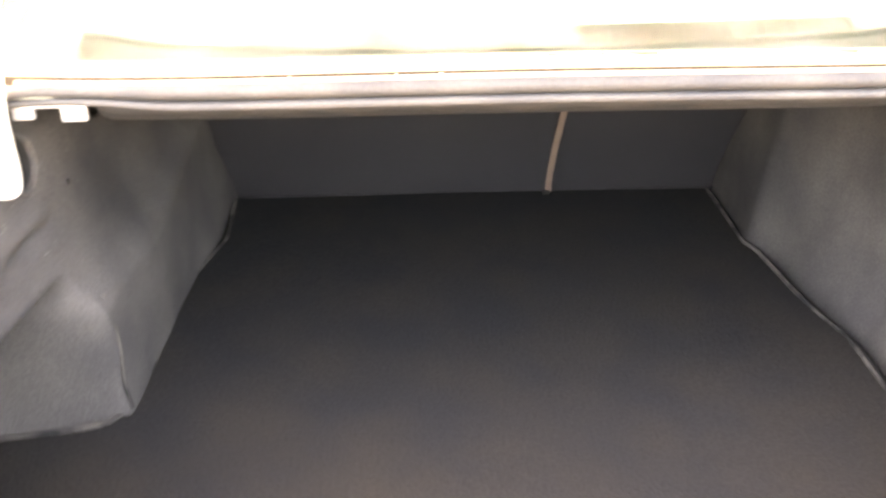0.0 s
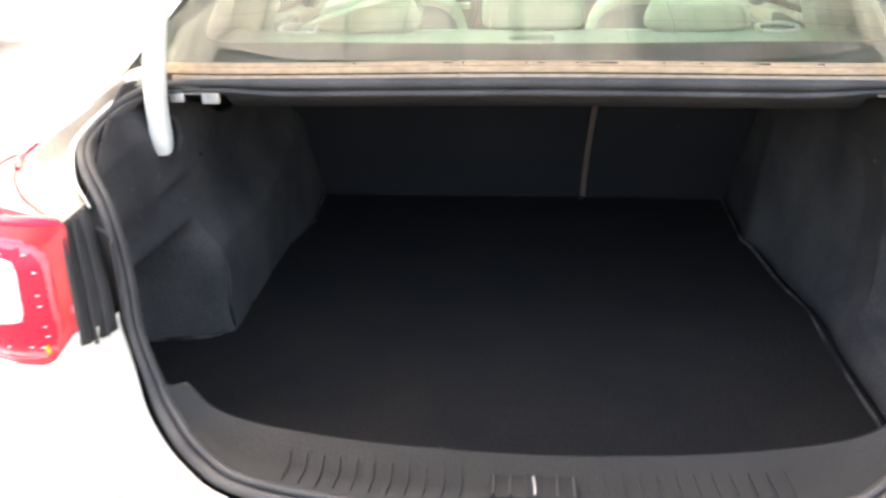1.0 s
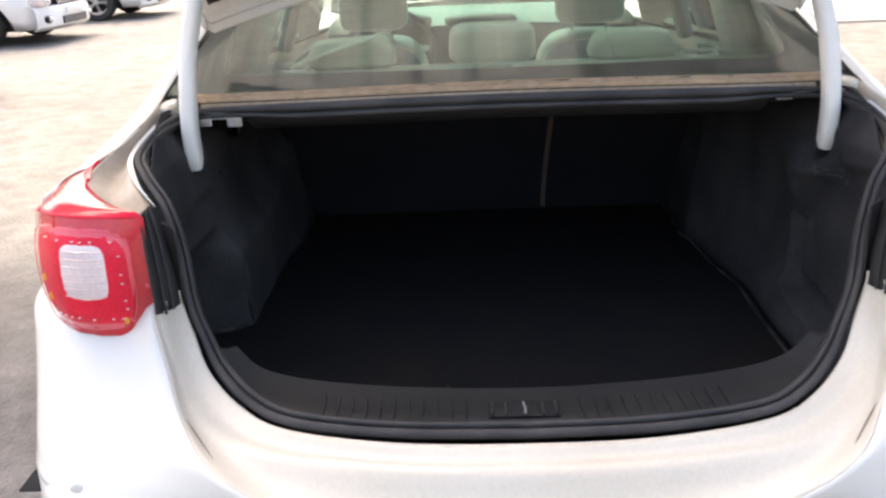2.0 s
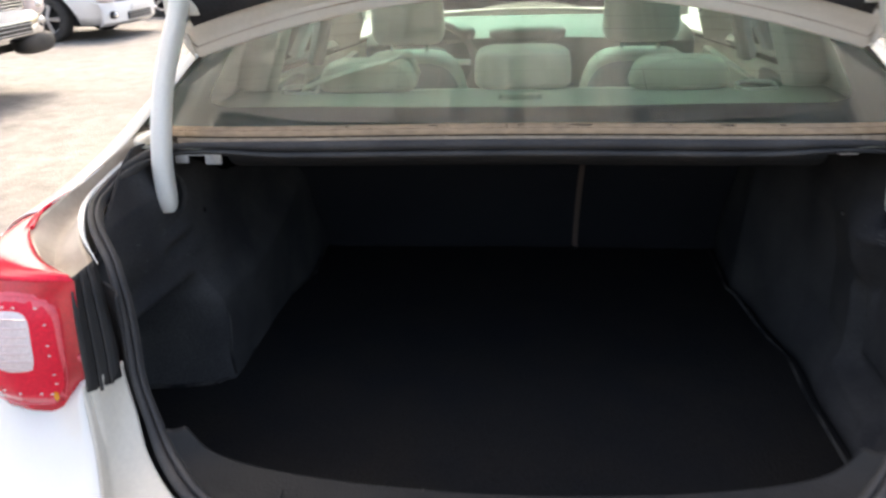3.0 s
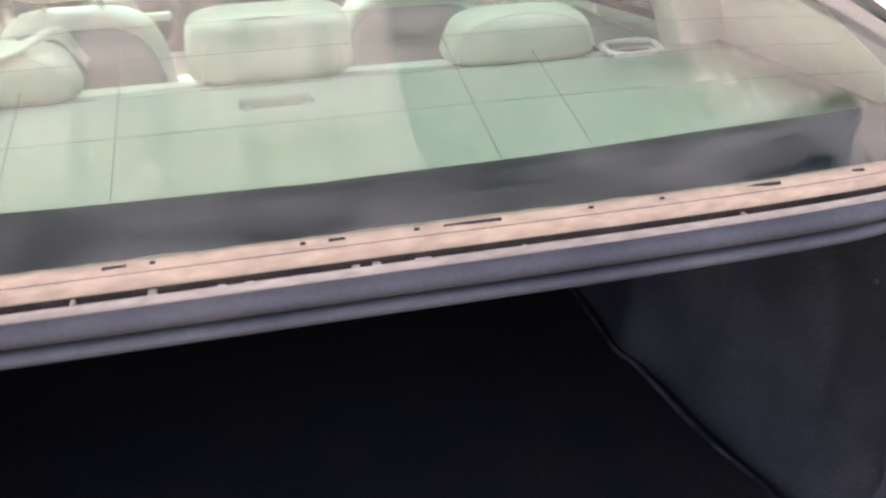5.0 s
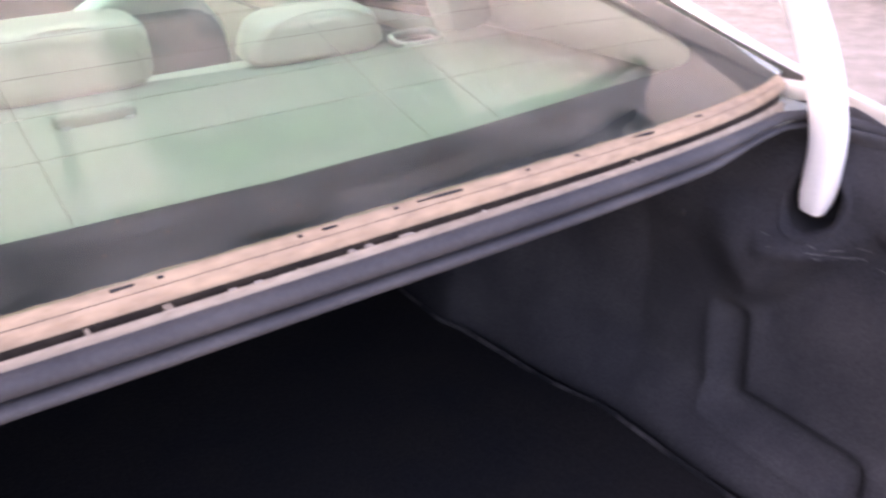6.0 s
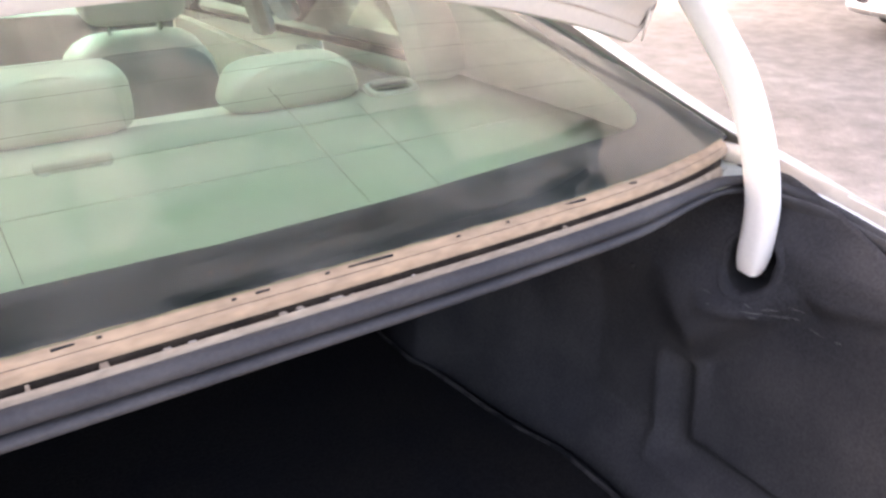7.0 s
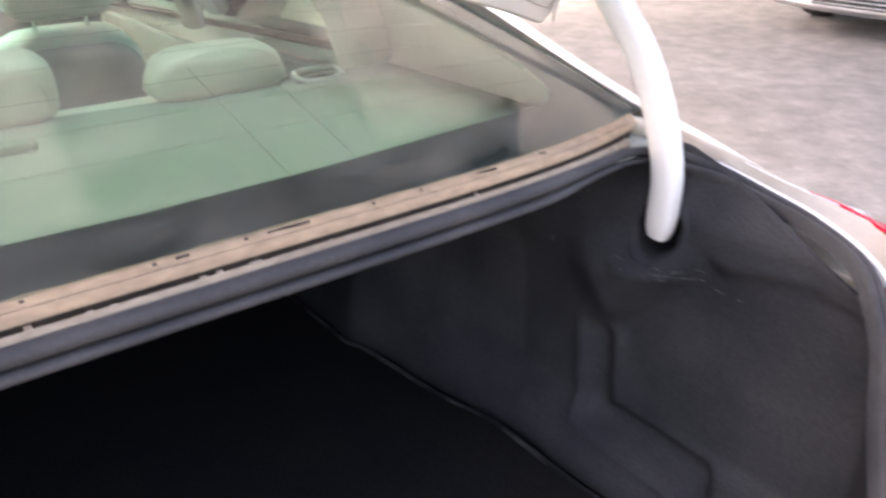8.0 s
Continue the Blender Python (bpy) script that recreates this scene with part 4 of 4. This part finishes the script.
steering = part("steering_wheel", tube(wheel_path, 0.015, 8, closed=True), WOOD, sedan, "dark steering wheel with silver spokes")
part("hub", pillow(-0.41, 2.275, 0.86, 0.16, 0.06, 0.12, 3), WOOD, steering)
for d in (-0.1, 0.1):
    part("spoke", box(-0.41 + d - 0.07, -0.41 + d + 0.07, 2.265, 2.285, 0.845, 0.87, 0.006), ALLOY, steering)
part("rear_view_mirror", pillow(0, 2.62, 1.30, 0.22, 0.05, 0.07, 3), CABIN, sedan)
part("cabin_floor", box(-0.78, 0.78, 0.98, 3.05, 0.24, 0.28, 0.01), CABIN, sedan)
part("centre_console", box(-0.11, 0.11, 1.7, 2.5, 0.28, 0.62, 0.03), CABIN, sedan)

# roof, pillars, side windows
roof = part("roof", strips([[(-0.60, 1.0, 1.375), (-0.62, 1.6, 1.415), (-0.60, 2.32, 1.375)], [(-0.42, 1.0, 1.405), (-0.42, 1.6, 1.452), (-0.42, 2.28, 1.41)], [(0, 0.99, 1.412), (0, 1.6, 1.465), (0, 2.25, 1.425)],
                            [(0.42, 1.0, 1.405), (0.42, 1.6, 1.452), (0.42, 2.28, 1.41)], [(0.60, 1.0, 1.375), (0.62, 1.6, 1.415), (0.60, 2.32, 1.375)]], 24, 5), PAINT, sedan, "white roof", thick=0.004)
part("headliner", strips([[(-0.60, 1.0, 1.345), (-0.61, 1.6, 1.385), (-0.59, 2.3, 1.35)], [(0, 1.0, 1.38), (0, 1.6, 1.43), (0, 2.24, 1.39)], [(0.60, 1.0, 1.345), (0.61, 1.6, 1.385), (0.59, 2.3, 1.35)]], 16, 5), LINING, roof, thick=0.003)
for s in (1, -1):
    g = (lambda l: l) if s > 0 else mirrored
    part("roof_rail", tube(curve(g([(0.69, 0.80, 1.28), (0.665, 1.0, 1.345), (0.645, 1.6, 1.405), (0.63, 2.3, 1.37), (0.70, 2.75, 1.16), (0.78, 3.10, 0.985)]), 40), 0.026, 8), PAINT, sedan)
    part("quarter_lining", strips([g([(0.690, 0.14, 1.045), (0.695, 0.30, 1.085), (0.695, 0.45, 1.125), (0.675, 0.65, 1.185), (0.635, 0.95, 1.30)]), g([(0.705, 0.14, 1.02), (0.735, 0.30, 1.03), (0.745, 0.45, 1.045), (0.735, 0.65, 1.09), (0.70, 0.95, 1.20)]), g([(0.71, 0.14, 0.99), (0.74, 0.30, 0.99), (0.755, 0.45, 0.99), (0.765, 0.65, 0.99), (0.775, 0.95, 0.99)])], 20, 4), LINING, sedan, "pale inner lining of the rear pillar", thick=0.004)
    part("pillar_lining", tube(curve(g([(0.64, 0.90, 1.30), (0.68, 0.80, 1.16), (0.73, 0.80, 1.02)]), 12), 0.045, 8, flat=1.6), LINING, sedan)
    part("door_pillar", tube(curve(g([(0.645, 1.76, 1.385), (0.74, 1.82, 1.16), (0.815, 1.86, 0.93)]), 14), 0.055, 8, flat=0.6), CABIN, sedan, "dark roof pillar between the doors")
    part("belt", tube(curve(g([(0.885, 4.10, 0.79), (0.885, 3.1, 0.855), (0.875, 2.0, 0.922), (0.868, 0.95, 0.983)]), 30), 0.016, 6), PLASTIC, sedan)
    win = part("side_window", strips([g([(0.860, 0.99, 0.982), (0.862, 1.65, 0.944), (0.865, 2.4, 0.896), (0.85, 2.9, 0.868)]), g([(0.72, 0.93, 1.27), (0.668, 1.65, 1.39), (0.668, 2.3, 1.345), (0.80, 2.9, 1.03)])], 20, 6), SIDE, sedan, "tinted side glass")
    win.visible_shadow = False
    for name, ya, yb in (("rear_door", 0.985, 1.63), ("front_door", 1.636, 2.66), ("front_wing", 2.666, 4.0)):
        rows = []
        for i in range(25):
            y = ya + (yb - ya) * i / 24
            d = 0.375 ** 2 - (y - 3.04) ** 2
            zb = max(0.24, 0.33 + math.sqrt(d)) if d > 0 else 0.24
            top = 0.980 - 0.060 * (y - 1) - 0.03 * step(3.0, 4.1, y)
            rows.append([(s * ((0.872 + 0.045 * math.sin(math.pi * (0.10 + 0.75 * f))) * (1 - 0.12 * step(3.2, 4.1, y))), y, top + (zb - top) * f) for f in [k / 10 for k in range(11)]])
        panel = part(name, loft(rows), PAINT, sedan, thick=0.003)
        if name != "front_wing":
            part("door_handle", box(s * 0.912, s * 0.930, ya + 0.06, ya + 0.24, 0.86, 0.885, 0.006), CHROME, panel)
            part("door_lining", box(s * 0.80, s * 0.835, ya + 0.01, yb - 0.01, 0.35, 0.925 - 0.060 * (yb - 1.63), 0.01), CABIN, panel)
    mirror = part("door_mirror", pillow(s * 0.99, 2.72, 1.02, 0.20, 0.13, 0.15, 3), PAINT, sedan)
    part("mirror_arm", box(s * 0.87, s * 0.93, 2.70, 2.76, 0.965, 0.99, 0.006), PLASTIC, mirror)
wind = part("windscreen", strips([[(-0.62, 2.33, 1.37), (0, 2.26, 1.42), (0.62, 2.33, 1.37)], [(-0.70, 2.75, 1.17), (0, 2.75, 1.20), (0.70, 2.75, 1.17)], [(-0.76, 3.08, 0.99), (0, 3.18, 1.0), (0.76, 3.08, 0.99)]], 20, 5), FRONT, sedan, "blue-green tinted windscreen")
wind.visible_shadow = False
part("bonnet", strips([[(-0.82, 3.10, 0.965), (0, 3.20, 0.995), (0.82, 3.10, 0.965)], [(-0.80, 3.6, 0.89), (0, 3.7, 0.93), (0.80, 3.6, 0.89)], [(-0.72, 4.02, 0.77), (0, 4.10, 0.80), (0.72, 4.02, 0.77)]], 24, 6), PAINT, sedan, thick=0.004)
part("front_bumper", strips([[(-0.78, 3.98, 0.78), (-0.5, 4.10, 0.77), (0, 4.14, 0.78), (0.5, 4.10, 0.77), (0.78, 3.98, 0.78)], [(-0.84, 3.94, 0.55), (-0.5, 4.15, 0.54), (0, 4.19, 0.54), (0.5, 4.15, 0.54), (0.84, 3.94, 0.55)], [(-0.82, 3.92, 0.25), (-0.5, 4.10, 0.23), (0, 4.14, 0.23), (0.5, 4.10, 0.23), (0.82, 3.92, 0.25)]], 30, 4), PAINT, sedan, thick=0.004)


def add_wheel(owner, x, y, r=0.33, w=0.21, side=1):
    tyre = []
    prof = [(-w / 2, r * 0.66), (-w / 2, r * 0.92), (-w * 0.42, r * 0.985), (-w * 0.2, r), (w * 0.2, r), (w * 0.42, r * 0.985), (w / 2, r * 0.92), (w / 2, r * 0.66)]
    for k in range(40):
        a = 2 * math.pi * k / 40
        tyre.append([(x + p, y + q * math.cos(a), r + q * math.sin(a)) for p, q in prof])
    wheel = part("wheel", loft(tyre, ring=True), TYRE, owner)
    bm = bmesh.new()
    face = x + side * w * 0.40
    loft([[(face - side * d, y + q * math.cos(a), r + q * math.sin(a)) for a in [2 * math.pi * k / 40 for k in range(40)]] for q, d in ((r * 0.68, 0.0), (r * 0.62, 0.005), (r * 0.60, 0.05))], bm, closed=True)
    for k in range(5):
        a = 2 * math.pi * k / 5
        c, sn = math.cos(a), math.sin(a)
        for d in (-0.10, 0.10):
            tube([(face - side * 0.004, y + r * 0.12 * c, r + r * 0.12 * sn), (face - side * 0.010, y + r * 0.62 * math.cos(a + d), r + r * 0.62 * math.sin(a + d))], [0.022, 0.016], 6, bm)
    part("rim", bm, ALLOY, wheel)
    part("hub_cap", pillow(face, y, r, 0.03, r * 0.3, r * 0.3, 2.4, nu=14, nv=8), ALLOY, wheel)
    part("brake_disc", pillow(face - side * 0.07, y, r, 0.02, r * 1.1, r * 1.1, 2.2, nu=24, nv=8), GAP, wheel)


for s in (1, -1):
    for y in (0.46, 3.04):
        add_wheel(sedan, s * 0.80, y, side=s)
        part("wheel_well", loft([[(s * xx, y + 0.37 * math.cos(a), 0.33 + 0.37 * math.sin(a)) for a in [math.pi * k / 16 - 0.15 for k in range(17)]] for xx in (0.66, 0.88)]), GAP, sedan, thick=0.004)
part("underbody", box(-0.70, 0.70, -0.60, 3.9, 0.19, 0.23, 0.01), GAP, sedan)

# ---- open trunk lid and its hinge arms ----
ARM = [(0.0, 0.931), (-0.001, 0.938), (-0.004, 0.978), (-0.002, 1.028), (0.018, 1.094), (0.054, 1.161), (0.095, 1.207), (0.138, 1.250), (0.160, 1.276), (0.172, 1.292)]
LID_Y, LID_TILT = 0.205, radians(84)


def lid_edge(x):
    """Front edge of the open lid: forward place and height."""
    return 0.195 + 0.03 * step(0.5, 0.66, abs(x)), 1.292 - 0.275 * x * x + 0.045 * step(0.635, 0.672, abs(x)) ** 2


def lid_place(x, d, inner=0.0):
    """A place d metres up the open lid from its front edge; inner: metres towards the lid's underside."""
    y, z = lid_edge(x)
    bend = step(0.36, 0.50, d)
    up = min(d, 0.43)
    back = max(0.0, d - 0.43)
    wide = x * (1 + 0.16 * step(0.0, 0.28, d))
    yy = y - 0.06 * up - 0.94 * back - 0.05 * bend - inner * (1 - 0.9 * step(0.40, 0.46, d))
    zz = z + up * 0.99 + 0.275 * x * x * step(0.0, 0.4, d) - 0.10 * back - inner * step(0.40, 0.46, d)
    return wide, yy, zz


DS = [0, 0.012, 0.03, 0.06, 0.12, 0.2, 0.28, 0.36, 0.41, 0.45, 0.50, 0.58, 0.66, 0.72]
XS = [0.665 * (i / 20 - 1) for i in range(41)]
lid = part("trunk_lid", loft([[lid_place(x, d, -0.022) for d in DS] for x in XS]), PAINT, sedan, "white trunk lid standing open", thick=0.003)
frame_rows = []
for x in XS:
    frame_rows.append([lid_place(x, 0.0, -0.022), lid_place(x, -0.006, -0.012), lid_place(x, -0.004, -0.002), lid_place(x, 0.010, 0.004), lid_place(x, 0.026, 0.0045), lid_place(x, 0.032, 0.010), lid_place(x, 0.048, 0.018), lid_place(x, 0.060, 0.020)])
part("front_flange", loft(frame_rows), JAMB, lid, "dusty cream painted inner flange of the lid", thick=0.002)
part("edge_fold", tube([lid_place(x, 0.016, 0.006) for x in XS], 0.0018, 6), DIRTY, lid)
for s in (1, -1):
    rows = [[lid_place(s * 0.665, d, i) for i in (-0.022, -0.010, 0.0)] + [lid_place(s * 0.640, d, 0.010)] for d in DS]
    part("side_flange", loft(rows), JAMB, lid, thick=0.002)
liner_x = [0.615 * (i / 16 - 1) for i in range(33)]
part("lid_liner", loft([[lid_place(x, d, 0.026 + 0.006 * math.sin(9 * d)) for d in (0.050, 0.10, 0.16, 0.24, 0.32, 0.38, 0.42)] for x in liner_x]), FELT, lid, "black felt liner of the lid", thick=0.006)
for s in (1, -1):
    arm_line = curve([(s * 0.64, y, z) for y, z in ARM], 40)
    rows = []
    for i, p in enumerate(arm_line):
        a, b = arm_line[max(0, i - 1)], arm_line[min(len(arm_line) - 1, i + 1)]
        t = (b - a).normalized()
        u = Vector((1, 0, 0))
        v = t.cross(u).normalized()
        ring_pts = []
        for k in range(20):
            ang = 2 * math.pi * k / 20
            c, sn = math.cos(ang), math.sin(ang)
            r = (abs(c) ** 3.2 + abs(sn) ** 3.2) ** (-1 / 3.2)
            q = min(1.0, 0.72 + 0.28 * math.sqrt(i / 2.5)) if i < 3 else 1.0
            ring_pts.append(p + u * 0.0165 * q * c * r + v * 0.0195 * q * sn * r)
        rows.append(ring_pts)
    arm = part("hinge_arm", loft(rows, closed=True, caps=True), ARMPAINT, sedan, "curved white steel gooseneck arm of the lid")
    part("bolt_plate", box(s * 0.605, s * 0.675, 0.176, 0.198, 1.262, 1.300, 0.004), JAMB, arm)


# ---- parked vehicles ----
def vehicle(name, label, paint, m, length=4.6, width=1.78, height=1.46, pickup=False, group="parked vehicles"):
    """A parked vehicle, its nose towards +y of its own pose."""
    car = tagged(new(name), label, "pickup" if pickup else "car", group)
    h, L, W = height, length, width / 2
    r = 0.38 if pickup else 0.32
    base = 0.42 if pickup else 0.22
    belt = 1.12 if pickup else 0.92
    nose = 0.98 if pickup else 0.70
    def width_at(f):
        return W * (1 - 0.10 * step(0.80, 1.0, f) - 0.22 * step(0.95, 1.0, f) - 0.12 * step(0.10, 0.0, f))
    rows = []
    for i in range(41):
        f = i / 40
        y = L * (f - 0.5)
        w = width_at(f)
        top = belt + (nose - belt) * step(0.68, 1.0, f) - 0.04 * step(0.05, 0.0, f)
        low = base
        for wy in (0.80 * L - 0.5 * L, 0.18 * L - 0.5 * L):
            d = (r + 0.05) ** 2 - (y - wy) ** 2
            if d > 0:
                low = max(low, r + math.sqrt(d))
        side = [(w * k, y, z) for k, z in ((0.90, low), (0.985, low + (top - low) * 0.25), (1.0, low + (top - low) * 0.6), (0.985, top - 0.06), (0.93, top - 0.012), (0.6, top + 0.015), (0.0, top + 0.03))]
        rows.append([(p[0], p[1], p[2]) for p in side] + [(-p[0], p[1], p[2]) for p in reversed(side[:-1])])
    part("body", loft(rows), paint, car, thick=0.01)
    y1, y2 = (0.0, 0.18) if pickup else (-0.38, 0.24)
    if pickup:
        y1 = -0.12
    cab = []
    for z, a, b, k in ((belt - 0.02, y1 - 0.06, y2 + 0.04, 0.93), (belt + (h - belt) * 0.5, y1 + 0.02, y2 - 0.06, 0.84), (h - 0.06, y1 + 0.08, y2 - 0.13, 0.74), (h, y1 + 0.12, y2 - 0.18, 0.66)):
        ya, yb, w = a * L, b * L, W * k
        loop = []
        for j in range(32):
            ang = 2 * math.pi * j / 32
            c, sn = math.cos(ang), math.sin(ang)
            q = (abs(c) ** 7 + abs(sn) ** 7) ** (-1 / 7)
            loop.append((w * c * q, (ya + yb) / 2 + (yb - ya) / 2 * sn * q, z))
        cab.append(loop)
    part("cabin_glass", loft(cab[:3], closed=True), FRIT, car, "dark glazed cabin")
    part("roof", loft([cab[2], cab[3], [((p[0]) * 0.5, p[1] * 0.5 + 0.0, h + 0.02) for p in cab[3]], [(0, 0, h + 0.022)] * 32], closed=True), paint, car)
    for s in (1, -1):
        for j in (4, 12, 8):
            part("pillar", tube([Vector(cab[q][j]) * 1.003 if s > 0 else Vector((-cab[q][j][0], cab[q][j][1], cab[q][j][2])) * 1.003 for q in range(3)], 0.035, 6), paint, car)
        for wy in (0.30 * L, -0.32 * L):
            add_wheel(car, s * (W - 0.12), wy, r, 0.22, s)
    yn = L / 2
    bump_z = ((base + 0.10, base + 0.36) if pickup else (base - 0.02, base + 0.30))
    bar = [[(W * 0.93 * k, yn + o - 0.16 * abs(k) ** 3, z) for k in [i / 12 - 1 for i in range(25)]] for o, z in ((0.0, bump_z[0]), (0.06, bump_z[0] + 0.05), (0.07, bump_z[1] - 0.08), (0.03, bump_z[1]), (-0.06, bump_z[1] + 0.02))]
    bumper = part("front_bumper", loft(bar), CHROME if pickup else paint, car, thick=0.01)
    for s in (1, -1):
        lamp = part("headlamp", pillow(s * W * 0.70, yn - 0.10, nose - 0.10 if not pickup else nose - 0.16, 0.36, 0.22, 0.15 if not pickup else 0.2, 3.2), FROST, car, "clear headlamp")
        part("bulb", pillow(s * W * 0.70, yn - 0.0, nose - 0.10 if not pickup else nose - 0.16, 0.10, 0.06, 0.08, 2), CHROME, lamp)
        fog = part("fog_lamp", pillow(s * W * 0.70, yn + 0.035 - 0.05, bump_z[0] + 0.15, 0.20, 0.07, 0.11, 2.6), GAP, bumper)
        part("fog_glass", pillow(s * W * 0.70, yn + 0.06 - 0.05, bump_z[0] + 0.15, 0.10, 0.05, 0.08, 2), CHROME, fog)
    if pickup:
        for s in (1, -1):
            part("lower_valance", pillow(s * W * 0.62, yn - 0.06, base + 0.05, 0.56, 0.22, 0.20, 3.0), PLASTIC, car, "black plastic lower bumper corner")
    grille = part("grille", box(-W * 0.42, W * 0.42, yn - 0.10, yn + 0.02, bump_z[1] + 0.01, nose - 0.03 if not pickup else nose - 0.06, 0.02), GAP, car)
    for k in range(4):
        z = bump_z[1] + 0.03 + (nose - 0.10 - bump_z[1]) * k / 3.5
        part("slat", box(-W * 0.41, W * 0.41, yn + 0.015, yn + 0.03, z, z + 0.012, 0.003), CHROME, grille)
    intake = part("lower_grille", box(-W * 0.40, W * 0.40, yn + 0.05, yn + 0.078, bump_z[0] + 0.06, bump_z[0] + 0.17, 0.01), GAP, bumper)
    for k in range(3):
        part("slat", box(-W * 0.40, W * 0.40, yn + 0.074, yn + 0.084, bump_z[0] + 0.075 + 0.035 * k, bump_z[0] + 0.085 + 0.035 * k, 0.002), SILVER, intake)
    part("number_plate", box(-0.26, 0.26, yn + 0.078, yn + 0.088, bump_z[0] + 0.19, bump_z[0] + 0.29, 0.003), WHITE, bumper)
    part("underside", box(-W * 0.8, W * 0.8, -L * 0.46, L * 0.46, base - 0.02, base + 0.12, 0.01), GAP, car)
    car.matrix_world = m
    return car


vehicle("parked_sedan", "white sedan parked nose-out in a row across the aisle", WHITE, pose(-8.2, 11.35, 0, 0, 0, -92))
vehicle("parked_sedan", "white sedan parked at the far end of the row", WHITE, pose(-8.0, 14.9, 0, 0, 0, -90), 4.5)
vehicle("pickup", "white pickup truck with a chrome bumper, parked nose-out", WHITE, pose(-7.35, 5.95, 0, 0, 0, -90), 5.3, 1.88, 1.80, True)
vehicle("parked_sedan", "silver-white sedan parked across the aisle, chrome trimmed", WHITE, pose(9.15, 2.85, 0, 0, 0, 91), 4.7)
vehicle("parked_sedan", "white sedan parked further along the opposite row", WHITE, pose(10.6, 8.3, 0, 0, 0, 90), 4.6)
